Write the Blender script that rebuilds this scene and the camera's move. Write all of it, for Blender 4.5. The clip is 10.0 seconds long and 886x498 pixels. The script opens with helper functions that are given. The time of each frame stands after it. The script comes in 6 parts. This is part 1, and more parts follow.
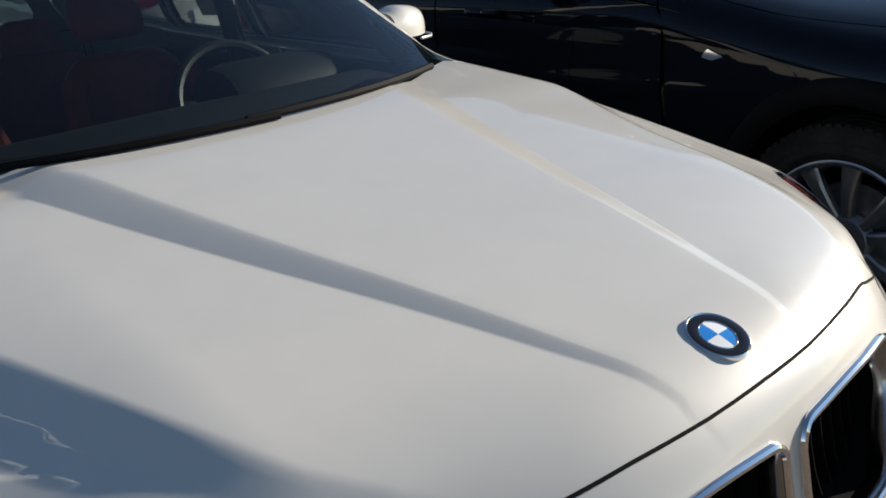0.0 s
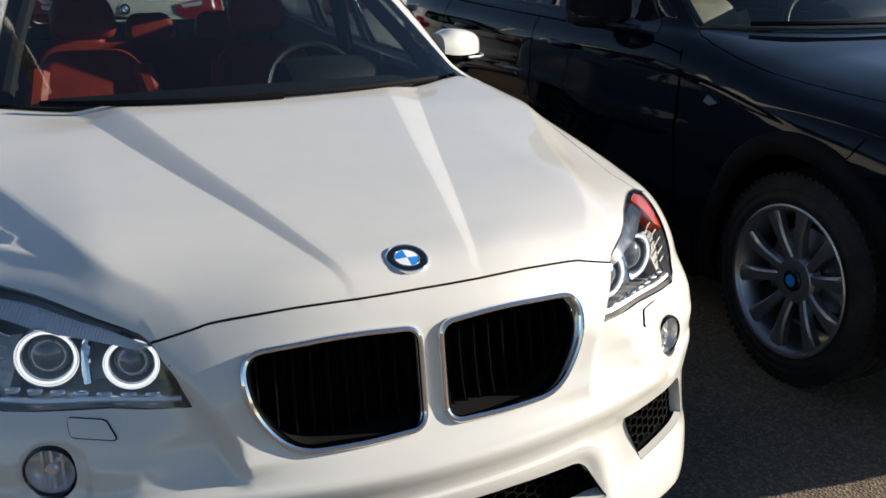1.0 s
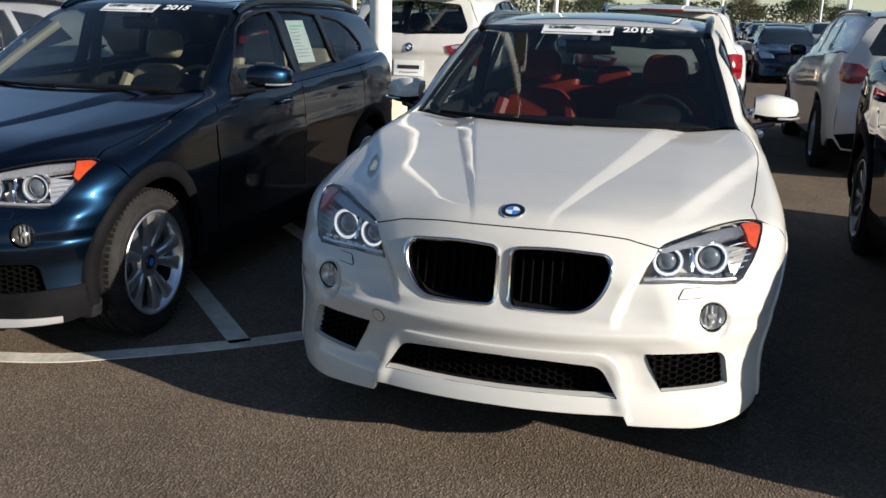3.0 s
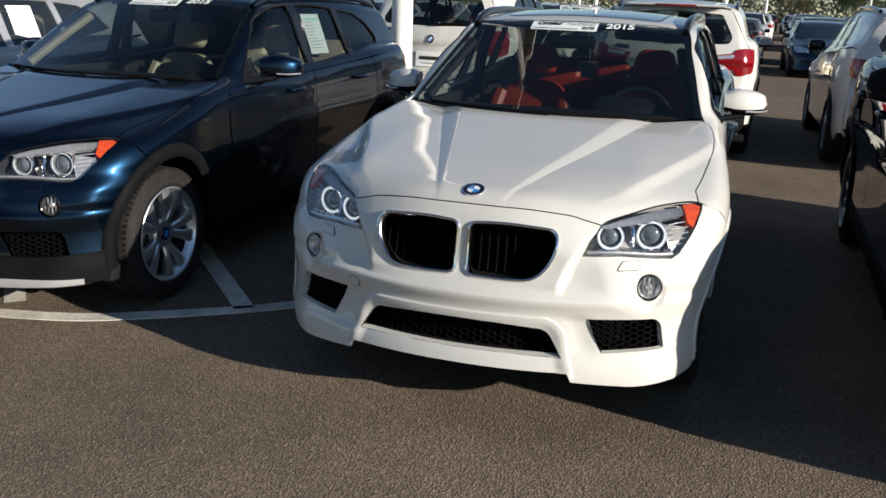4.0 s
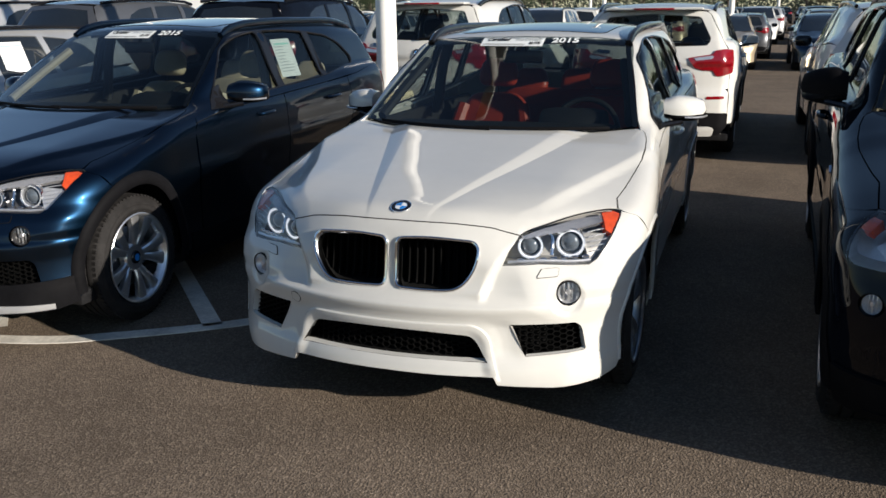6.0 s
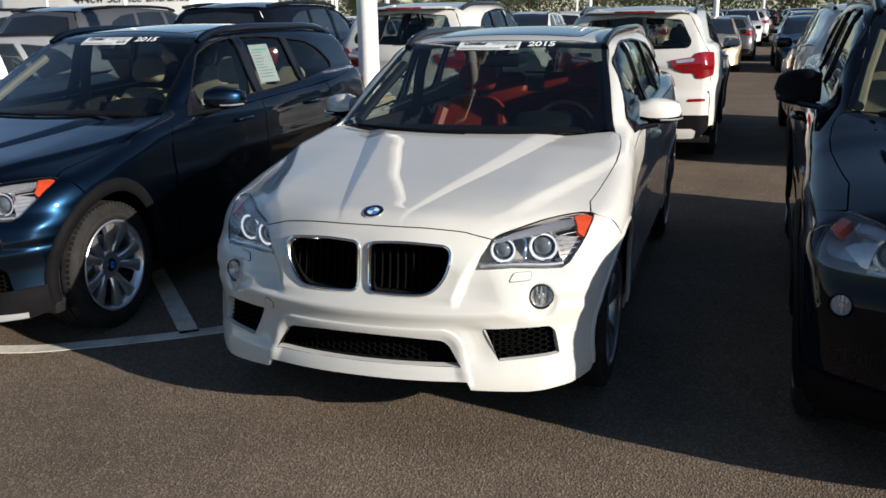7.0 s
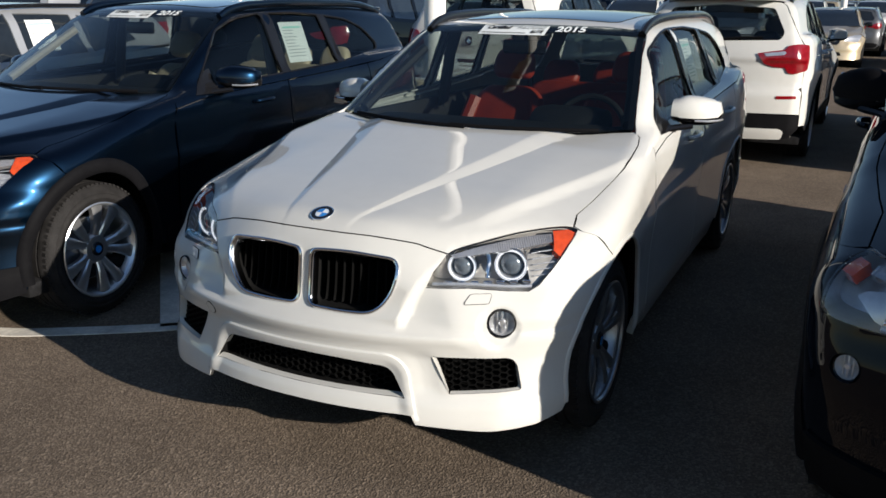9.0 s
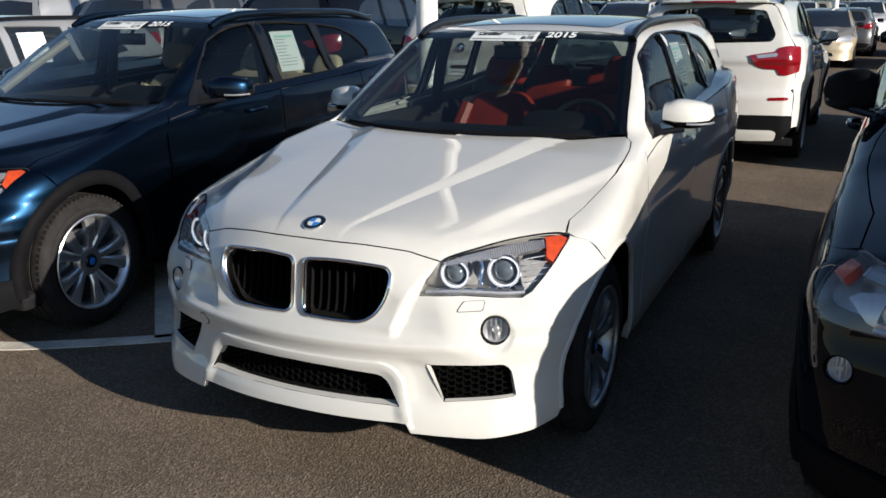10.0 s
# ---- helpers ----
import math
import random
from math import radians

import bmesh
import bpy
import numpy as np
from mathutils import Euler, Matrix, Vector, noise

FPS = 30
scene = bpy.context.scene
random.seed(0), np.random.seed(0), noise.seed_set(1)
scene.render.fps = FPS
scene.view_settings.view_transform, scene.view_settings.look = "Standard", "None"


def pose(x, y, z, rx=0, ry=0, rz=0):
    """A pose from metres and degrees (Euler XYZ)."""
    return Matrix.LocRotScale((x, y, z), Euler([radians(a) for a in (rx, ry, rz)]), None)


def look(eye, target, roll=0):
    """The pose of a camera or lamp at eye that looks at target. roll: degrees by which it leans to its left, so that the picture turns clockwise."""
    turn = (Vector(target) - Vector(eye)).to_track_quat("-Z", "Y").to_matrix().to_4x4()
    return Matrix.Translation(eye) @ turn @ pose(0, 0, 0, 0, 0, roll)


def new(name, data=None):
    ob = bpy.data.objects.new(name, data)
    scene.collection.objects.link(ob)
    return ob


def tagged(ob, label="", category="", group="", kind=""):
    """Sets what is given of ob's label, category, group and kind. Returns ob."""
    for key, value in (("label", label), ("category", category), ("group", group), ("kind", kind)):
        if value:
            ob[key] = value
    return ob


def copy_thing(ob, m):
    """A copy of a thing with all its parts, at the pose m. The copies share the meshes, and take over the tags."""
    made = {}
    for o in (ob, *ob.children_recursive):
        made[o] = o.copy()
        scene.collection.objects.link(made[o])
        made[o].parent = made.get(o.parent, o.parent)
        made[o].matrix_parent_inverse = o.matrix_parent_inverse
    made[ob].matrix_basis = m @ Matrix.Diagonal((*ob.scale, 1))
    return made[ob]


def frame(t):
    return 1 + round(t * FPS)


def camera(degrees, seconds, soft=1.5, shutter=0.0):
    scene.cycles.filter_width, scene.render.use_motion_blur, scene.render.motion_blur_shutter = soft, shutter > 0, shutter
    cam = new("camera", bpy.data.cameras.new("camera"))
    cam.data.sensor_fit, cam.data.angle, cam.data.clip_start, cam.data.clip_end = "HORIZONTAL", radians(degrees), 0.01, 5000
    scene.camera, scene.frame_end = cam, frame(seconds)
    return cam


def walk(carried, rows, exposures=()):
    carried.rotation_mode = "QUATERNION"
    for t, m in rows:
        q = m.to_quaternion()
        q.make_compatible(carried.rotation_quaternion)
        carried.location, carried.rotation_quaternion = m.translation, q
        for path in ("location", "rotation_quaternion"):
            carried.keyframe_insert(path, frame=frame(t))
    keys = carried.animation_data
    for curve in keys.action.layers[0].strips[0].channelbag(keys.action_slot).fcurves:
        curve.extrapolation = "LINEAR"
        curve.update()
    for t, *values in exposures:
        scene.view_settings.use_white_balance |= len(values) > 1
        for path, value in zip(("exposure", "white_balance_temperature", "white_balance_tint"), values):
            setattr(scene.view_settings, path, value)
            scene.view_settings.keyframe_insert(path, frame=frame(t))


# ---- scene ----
from mathutils.geometry import delaunay_2d_cdt

cam = camera(53.77, 10.0, 1.6)
PATH = [
    (0.0, -0.8553, -0.3277, 1.3516, 69.956, 5.333, -41.970),
    (0.5, -0.7347, -0.7934, 1.3573, 70.432, 3.996, -32.669),
    (1.0, -0.5791, -1.2414, 1.3810, 71.985, 0.708, -24.733),
    (1.5, -0.3927, -1.6620, 1.4211, 70.848, 0.673, -12.099),
    (2.0, -0.1430, -1.9861, 1.4541, 73.733, -0.599, -6.257),
    (2.5, 0.0740, -2.3214, 1.4736, 73.460, -1.151, 5.548),
    (2.7, 0.2817, -2.4070, 1.4614, 75.030, -1.585, 10.683),
    (3.8, 0.7690, -2.7904, 1.4988, 74.435, -1.303, 18.984),
    (4.0, 0.8546, -2.8026, 1.5058, 74.309, -2.077, 18.407),
    (4.5, 1.0097, -2.8203, 1.5390, 75.008, -1.799, 16.592),
    (5.0, 1.1633, -2.8613, 1.5522, 75.139, -1.202, 21.662),
    (5.5, 1.2504, -2.8632, 1.5679, 73.158, -0.794, 21.516),
    (6.0, 1.2494, -2.8494, 1.5838, 74.755, 0.561, 19.407),
    (6.2, 1.2541, -2.8429, 1.5925, 74.995, 0.873, 18.486),
    (7.5, 1.3616, -2.7490, 1.5760, 75.038, 1.010, 18.953),
    (8.0, 1.4336, -2.5186, 1.5768, 74.992, 0.863, 20.147),
    (8.5, 1.5395, -2.3284, 1.5738, 75.401, 0.804, 22.149),
    (9.0, 1.6323, -2.2104, 1.5615, 74.016, -0.449, 26.215),
    (9.5, 1.6426, -2.2012, 1.5630, 73.486, 0.738, 26.468),
    (10.0, 1.6437, -2.2019, 1.5669, 74.386, 0.335, 25.779),
]
EXPOSURE = [(0.0, 0.85, 6550, 11), (0.5, 0.97, 6550, 11), (1.0, 1.05, 6550, 11), (1.5, 1.05, 6550, 11), (2.0, 0.93, 6500, 11), (2.7, 0.81, 6450, 11), (4.0, 0.70, 6400, 11), (7.5, 0.66, 6350, 11), (8.5, 0.63, 6300, 11), (10.0, 0.69, 6300, 11)]
walk(cam, [(t, pose(x, y, z, rx, ry, rz)) for t, x, y, z, rx, ry, rz in PATH], EXPOSURE)


# ---------------------------------------------------------------- daylight
SUN_TO = Vector((1.0, -0.26, 0.314)).normalized()
world = bpy.data.worlds.new("sky")
scene.world = world
world.use_nodes = True
sky = world.node_tree.nodes.new("ShaderNodeTexSky")
sky.sky_type, sky.sun_disc = "NISHITA", False
sky.sun_elevation = math.asin(SUN_TO.z)
sky.sun_rotation = math.atan2(SUN_TO.x, SUN_TO.y)
sky.air_density, sky.dust_density, sky.ozone_density = 0.85, 0.06, 1.8
world.node_tree.links.new(sky.outputs[0], world.node_tree.nodes["Background"].inputs[0])
world.node_tree.nodes["Background"].inputs[1].default_value = 0.064
sun = new("sun", bpy.data.lights.new("sun", "SUN"))
sun.data.energy, sun.data.angle, sun.data.color = 5.0, radians(0.55), (1.0, 0.91, 0.78)
sun.matrix_world = look(SUN_TO * 50, (0, 0, 0))


# ---------------------------------------------------------------- materials
def material(name, rgb, rough=0.5, metal=0.0, coat=0.0, spec=0.5, grain=None, grain_amt=0.12, bump=0.0, bump_scale=200.0, wear=0.0, emit=None, coat_ior=1.5):
    """A principled surface whose colour varies at two scales, with a fine relief."""
    m = bpy.data.materials.new(name)
    m.use_nodes = True
    nt = m.node_tree
    b = nt.nodes["Principled BSDF"]
    b.inputs["Roughness"].default_value = rough
    b.inputs["Metallic"].default_value = metal
    b.inputs["Coat Weight"].default_value = coat
    b.inputs["Coat Roughness"].default_value = 0.02
    b.inputs["Coat IOR"].default_value = coat_ior
    b.inputs["Specular IOR Level"].default_value = spec
    b.inputs["Base Color"].default_value = (*rgb, 1)
    co = nt.nodes.new("ShaderNodeTexCoord")
    if grain:
        mixes = None
        for scale, amt in ((grain, grain_amt), (grain * 9, grain_amt * 0.6)):
            n = nt.nodes.new("ShaderNodeTexNoise")
            n.inputs["Scale"].default_value, n.inputs["Detail"].default_value = scale, 5
            nt.links.new(co.outputs["Object"], n.inputs["Vector"])
            r = nt.nodes.new("ShaderNodeMapRange")
            r.inputs[1].default_value, r.inputs[2].default_value = 0.3, 0.7
            r.inputs[3].default_value, r.inputs[4].default_value = 1 - amt, 1 + amt
            nt.links.new(n.outputs[0], r.inputs[0])
            if mixes is None:
                mixes = r.outputs[0]
            else:
                mul = nt.nodes.new("ShaderNodeMath")
                mul.operation = "MULTIPLY"
                nt.links.new(mixes, mul.inputs[0])
                nt.links.new(r.outputs[0], mul.inputs[1])
                mixes = mul.outputs[0]
        v = nt.nodes.new("ShaderNodeVectorMath")
        v.operation = "SCALE"
        v.inputs[0].default_value = rgb
        nt.links.new(mixes, v.inputs["Scale"])
        nt.links.new(v.outputs[0], b.inputs["Base Color"])
        if wear:
            rr = nt.nodes.new("ShaderNodeMath")
            rr.operation = "MULTIPLY_ADD"
            rr.inputs[1].default_value, rr.inputs[2].default_value = wear, rough - wear
            nt.links.new(mixes, rr.inputs[0])
            nt.links.new(rr.outputs[0], b.inputs["Roughness"])
    if bump:
        n = nt.nodes.new("ShaderNodeTexNoise")
        n.inputs["Scale"].default_value, n.inputs["Detail"].default_value = bump_scale, 4
        nt.links.new(co.outputs["Object"], n.inputs["Vector"])
        u = nt.nodes.new("ShaderNodeBump")
        u.inputs["Strength"].default_value, u.inputs["Distance"].default_value = bump, 0.002
        nt.links.new(n.outputs[0], u.inputs["Height"])
        nt.links.new(u.outputs[0], b.inputs["Normal"])
    if emit:
        b.inputs["Emission Color"].default_value, b.inputs["Emission Strength"].default_value = (*emit[:3], 1), emit[3]
    return m


def clear(name, tint, gloss_rough=0.01, ior=1.5):
    """A thin pane: tinted straight through, with a mirror gloss by angle."""
    m = bpy.data.materials.new(name)
    m.use_nodes = True
    nt = m.node_tree
    nt.nodes.remove(nt.nodes["Principled BSDF"])
    t, g, f, x = [nt.nodes.new("ShaderNode" + k) for k in ("BsdfTransparent", "BsdfGlossy", "LayerWeight", "MixShader")]
    t.inputs[0].default_value = (*tint, 1)
    g.inputs["Roughness"].default_value = gloss_rough
    f.inputs[0].default_value = 0.5
    power, grow = [nt.nodes.new("ShaderNodeMath") for _ in range(2)]
    power.operation, grow.operation = "POWER", "MULTIPLY_ADD"
    base = ((ior - 1) / (ior + 1)) ** 2 * 1.6
    power.inputs[1].default_value, grow.inputs[1].default_value, grow.inputs[2].default_value = 5.0, 1 - base, base
    nt.links.new(f.outputs["Facing"], power.inputs[0])
    nt.links.new(power.outputs[0], grow.inputs[0])
    nt.links.new(grow.outputs[0], x.inputs[0])
    nt.links.new(t.outputs[0], x.inputs[1])
    nt.links.new(g.outputs[0], x.inputs[2])
    nt.links.new(x.outputs[0], nt.nodes["Material Output"].inputs[0])
    return m


def paint(name, rgb, metal=0.0, rough=0.35, spec=0.3, coat_ior=1.5):
    return material(name, rgb, rough, metal, coat=1.0, spec=spec, grain=1.7, grain_amt=0.025, bump=0.008, bump_scale=900, coat_ior=coat_ior)


WHITE = paint("white_paint", (0.575, 0.570, 0.540))
NAVY = paint("navy_paint", (0.005, 0.018, 0.040), 1.0, 0.32, 0.0, 1.42)
BLACK = paint("black_paint", (0.003, 0.004, 0.007), 0.0, 0.5, 0.0, 1.30)
SILVER = paint("silver_paint", (0.52, 0.53, 0.54), 0.6)
GREY = paint("grey_paint", (0.10, 0.105, 0.115), 0.5)
GOLD = paint("gold_paint", (0.46, 0.38, 0.26), 0.5)
CHROME = material("chrome", (0.80, 0.81, 0.83), 0.07, 1.0, grain=6, grain_amt=0.04, wear=0.03)
# Chrome with a dark reflection put into its colour; also the dark-grey badge.
DARK_CHROME = material("darkened_chrome", (0.36, 0.37, 0.39), 0.14, 1.0, grain=6, grain_amt=0.05, wear=0.03)
ALLOY = material("alloy", (0.74, 0.75, 0.77), 0.28, 0.9, coat=0.4, grain=5, grain_amt=0.08, wear=0.05)
# Alloy with shade put into its colour for two cars' rims; also discs, bolts.
DULL_SHADED_ALLOY = material("dull_shaded_alloy", (0.30, 0.31, 0.33), 0.32, 0.85, coat=0.3, grain=5, grain_amt=0.10, wear=0.05)
RUBBER = material("rubber", (0.018, 0.017, 0.017), 0.75, spec=0.18, grain=14, grain_amt=0.35, bump=0.5, bump_scale=260)
PLASTIC = material("black_plastic", (0.006, 0.006, 0.007), 0.6, spec=0.04, grain=8, grain_amt=0.2, bump=0.12, bump_scale=700)
GLOSS_BLACK = material("gloss_black", (0.008, 0.008, 0.009), 0.12, grain=4, grain_amt=0.1)
CAVITY = material("cavity", (0.006, 0.006, 0.006), 0.9, spec=0.1, grain=8, grain_amt=0.2)
GLASS = clear("window_glass", (0.50, 0.55, 0.54), 0.004)
DARK_GLASS = clear("privacy_glass", (0.42, 0.47, 0.46), 0.004)
LENS = clear("lamp_lens", (0.97, 0.97, 0.97), 0.008)
ROOF_GLASS = material("roof_glass", (0.012, 0.016, 0.02), 0.05, coat=1.0, grain=3, grain_amt=0.1)
LAMP_SILVER = material("lamp_reflector", (0.66, 0.67, 0.69), 0.30, 0.75, grain=9, grain_amt=0.12)
LAMP_GREY = material("lamp_housing", (0.34, 0.335, 0.32), 0.33, 0.5, grain=9, grain_amt=0.15)
LAMP_DARK = material("dark_lamp_housing", (0.05, 0.05, 0.052), 0.3, 0.3, grain=9, grain_amt=0.15)
PROJECTOR = material("projector_lens", (0.105, 0.125, 0.145), 0.10, 0.15, coat=1.0, grain=12, grain_amt=0.2)
RING_ON = material("light_ring", (0.45, 0.46, 0.48), 0.2, emit=(0.92, 0.96, 1.0, 0.5), grain=20, grain_amt=0.05)
RING_OFF = material("light_ring_dim", (0.75, 0.77, 0.8), 0.12, 0.3, coat=1.0, emit=(0.92, 0.96, 1.0, 0.05), grain=20, grain_amt=0.05)
AMBER = material("amber_lens", (0.56, 0.065, 0.012), 0.12, coat=1.0, grain=40, grain_amt=0.18, bump=0.3, bump_scale=350)
RED_LENS = material("red_lens", (0.20, 0.004, 0.008), 0.10, coat=1.0, grain=35, grain_amt=0.2, bump=0.25, bump_scale=300)
RED_LEATHER = material("red_leather", (0.34, 0.035, 0.014), 0.42, grain=7, grain_amt=0.15, bump=0.4, bump_scale=500)
TAN_LEATHER = material("beige_leather", (0.50, 0.42, 0.30), 0.45, grain=7, grain_amt=0.12, bump=0.4, bump_scale=500)
BLACK_LEATHER = material("black_leather", (0.02, 0.02, 0.021), 0.42, grain=7, grain_amt=0.15, bump=0.4, bump_scale=500)
DASH = material("dashboard_vinyl", (0.014, 0.014, 0.015), 0.62, grain=10, grain_amt=0.2, bump=0.5, bump_scale=600)
CARPET = material("carpet", (0.012, 0.012, 0.013), 0.95, spec=0.1, grain=30, grain_amt=0.3)
PAPER = material("paper", (0.80, 0.83, 0.82), 0.6, grain=12, grain_amt=0.03)
PAPER_GREY = material("printed_grey", (0.34, 0.36, 0.37), 0.6, grain=12, grain_amt=0.05)
INK = material("printed_black", (0.02, 0.02, 0.022), 0.5, grain=12, grain_amt=0.05)
MINT = material("printed_mint", (0.35, 0.70, 0.60), 0.5, grain=12, grain_amt=0.05)
ROUNDEL_BLUE = material("roundel_blue", (0.02, 0.21, 0.62), 0.15, coat=1.0, grain=20, grain_amt=0.05)
ROUNDEL_WHITE = material("roundel_white", (0.78, 0.80, 0.82), 0.15, coat=1.0, grain=20, grain_amt=0.05)
BROW = material("lamp_brow", (0.55, 0.55, 0.56), 0.22, 0.7, coat=1.0, grain=15, grain_amt=0.1)
SLAT = material("slat_black", (0.003, 0.003, 0.003), 0.6, spec=0.06, grain=8, grain_amt=0.2)
MIRROR_GLASS = material("mirror_glass", (0.85, 0.87, 0.88), 0.02, 1.0)

# ---------------------------------------------------------------- geometry tools
def knots(*pts):
    """A smooth curve through (x, y) pairs that never overshoots."""
    xs, ys = np.array([p[0] for p in pts], float), np.array([p[1] for p in pts], float)
    h, dl = np.diff(xs), np.diff(ys) / np.diff(xs)
    m = np.zeros(len(xs))
    m[0], m[-1] = dl[0], dl[-1]
    for i in range(1, len(xs) - 1):
        if dl[i - 1] * dl[i] > 0:
            w1, w2 = 2 * h[i] + h[i - 1], h[i] + 2 * h[i - 1]
            m[i] = (w1 + w2) / (w1 / dl[i - 1] + w2 / dl[i])

    table = np.arange(xs[0] - 1.5, xs[-1] + 1.5, 0.0005)
    i = np.clip(np.searchsorted(xs, table) - 1, 0, len(xs) - 2)
    t = np.clip((table - xs[i]) / h[i], 0, 1)
    val = ys[i] * (1 + 2 * t) * (1 - t) ** 2 + m[i] * h[i] * t * (1 - t) ** 2
    val = val + ys[i + 1] * t * t * (3 - 2 * t) + m[i + 1] * h[i] * t * t * (t - 1)
    val = val + m[0] * np.minimum(table - xs[0], 0) + m[-1] * np.maximum(table - xs[-1], 0)

    def f(x):
        return np.interp(x, table, val)
    return f


def ease(a, b, x):
    t = np.minimum(np.maximum((x - a) / (b - a), 0.0), 1.0)
    return t * t * (3 - 2 * t)


def smax(a, b, k):
    h = np.maximum(k - np.abs(a - b), 0) / k
    return np.maximum(a, b) + h * h * k * 0.25


def smin(a, b, k):
    return -smax(-a, -b, k)


def solve(fn, o, d, reach, steps=30):
    """Distance along each ray at which fn turns from outside to inside."""
    t = np.zeros(len(o))
    found = np.zeros(len(o), bool)
    dt = reach / steps
    for _ in range(steps):
        inside = fn(o + d * (t + dt)[:, None]) < 0
        found |= inside
        t = np.where(found, t, t + dt)
    lo, hi = t.copy(), t + dt
    for _ in range(16):
        mid = (lo + hi) / 2
        inside = fn(o + d * mid[:, None]) < 0
        hi, lo = np.where(inside, mid, hi), np.where(inside, lo, mid)
    return (lo + hi) / 2


def gradient(fn, p, e=2e-3):
    g = np.stack([fn(p + np.eye(3)[i] * e) - fn(p - np.eye(3)[i] * e) for i in range(3)], 1)
    return g / (np.linalg.norm(g, axis=1)[:, None] + 1e-12)


def inside_loop(q, loop):
    x, y = q[:, 0][:, None], q[:, 1][:, None]
    a, b = loop, np.roll(loop, -1, 0)
    cross = ((a[:, 1] > y) != (b[:, 1] > y)) & (x < (b[:, 0] - a[:, 0]) * (y - a[:, 1]) / (b[:, 1] - a[:, 1] + 1e-15) + a[:, 0])
    return cross.sum(1) % 2 == 1


def resample(loop, step, closed=True):
    """Points at even steps along each straight piece of a loop."""
    loop, out = np.asarray(loop, float), []
    n = len(loop) if closed else len(loop) - 1
    for i in range(n):
        a, b = loop[i], loop[(i + 1) % len(loop)]
        k = max(1, int(np.ceil(np.linalg.norm(b - a) / step)))
        out += [a + (b - a) * j / k for j in range(k)]
    if not closed:
        out.append(loop[-1])
    return np.array(out)


def rounded(loop, r, n=5):
    """A closed 2D loop with its corners rounded; r one radius or one for each corner."""
    loop = [Vector(p) for p in loop]
    out = []
    for i, p in enumerate(loop):
        rad = r[i] if isinstance(r, (list, tuple)) else r
        a, b = loop[i - 1] - p, loop[(i + 1) % len(loop)] - p
        ra = min(rad, a.length * 0.49, b.length * 0.49)
        s, e = p + a.normalized() * ra, p + b.normalized() * ra
        out += [tuple((1 - t) ** 2 * s + 2 * t * (1 - t) * p + t * t * e) for t in [j / n for j in range(n + 1)]] if ra > 1e-5 else [tuple(p)]
    return np.array(out)


def bow(*pts, n=8, closed=False):
    """A smooth curve through points of any dimension."""
    P = np.array(pts, float)
    m, out = len(P), []
    for i in range(m if closed else m - 1):
        if closed:
            a, b, c, d = P[i - 1], P[i], P[(i + 1) % m], P[(i + 2) % m]
        else:
            a, b, c, d = P[max(i - 1, 0)], P[i], P[i + 1], P[min(i + 2, m - 1)]
        for t in np.arange(n) / n:
            out.append(0.5 * (2 * b + (c - a) * t + (2 * a - 5 * b + 4 * c - d) * t * t + (3 * b - a - 3 * c + d) * t ** 3))
    if not closed:
        out.append(P[-1])
    return np.array(out)


def fill2d(outer, holes, step, lines=()):
    """Triangles over a flat region with holes: points, faces, boundary loops of indices."""
    from_loops = [resample(outer, step)] + [resample(h, step) for h in holes]
    n_loops = len(from_loops)
    from_loops = from_loops + [resample(ln, step, False) for ln in lines]
    edge_pts = np.concatenate(from_loops)
    lo, hi = edge_pts.min(0), edge_pts.max(0)
    gx, gy = np.meshgrid(np.arange(lo[0] + step / 2, hi[0], step), np.arange(lo[1] + step / 2, hi[1], step))
    gx = gx + (np.arange(gx.shape[0]) % 2)[:, None] * step * 0.5
    q = np.stack([gx.ravel(), gy.ravel()], 1)
    q = q[inside_loop(q, from_loops[0])] if len(q) else q
    for h in from_loops[1:n_loops]:
        q = q[~inside_loop(q, h)]
    if len(q):
        far = np.min(np.linalg.norm(q[:, None, :] - edge_pts[None], axis=2), 1) > step * 0.6
        q = q[far]
    pts = np.concatenate([edge_pts, q]) if len(q) else edge_pts
    edges, loops, k = [], [], 0
    for li, lp in enumerate(from_loops):
        ids = list(range(k, k + len(lp)))
        if li < n_loops:
            loops.append(ids)
            edges += [(ids[i], ids[(i + 1) % len(ids)]) for i in range(len(ids))]
        else:
            edges += [(ids[i], ids[i + 1]) for i in range(len(ids) - 1)]
        k += len(lp)
    v, _, f, ov, _, _ = delaunay_2d_cdt([Vector(p) for p in pts], edges, [], 0, 1e-7)
    v = np.array([tuple(p) for p in v])
    f = np.array([t for t in f if len(t) == 3])
    c = v[f].mean(1)
    keep = inside_loop(c, from_loops[0])
    for h in from_loops[1:n_loops]:
        keep &= ~inside_loop(c, h)
    back = {}
    for new_i, olds in enumerate(ov):
        for o in olds:
            back[o] = new_i
    loops = [[back.get(i, i) for i in ids] for ids in loops]
    f = f[keep]
    a, b, cc = v[f[:, 0]], v[f[:, 1]], v[f[:, 2]]
    area = (b[:, 0] - a[:, 0]) * (cc[:, 1] - a[:, 1]) - (b[:, 1] - a[:, 1]) * (cc[:, 0] - a[:, 0])
    f = np.where((area < 0)[:, None], f[:, ::-1], f)[np.abs(area) > 1e-10]
    return v, f, loops


def joined(*meshes):
    V, F, k = [], [], 0
    for v, f in meshes:
        V.append(np.asarray(v, float))
        F += [tuple(int(i) + k for i in t) for t in f]
        k += len(v)
    return np.concatenate(V), F


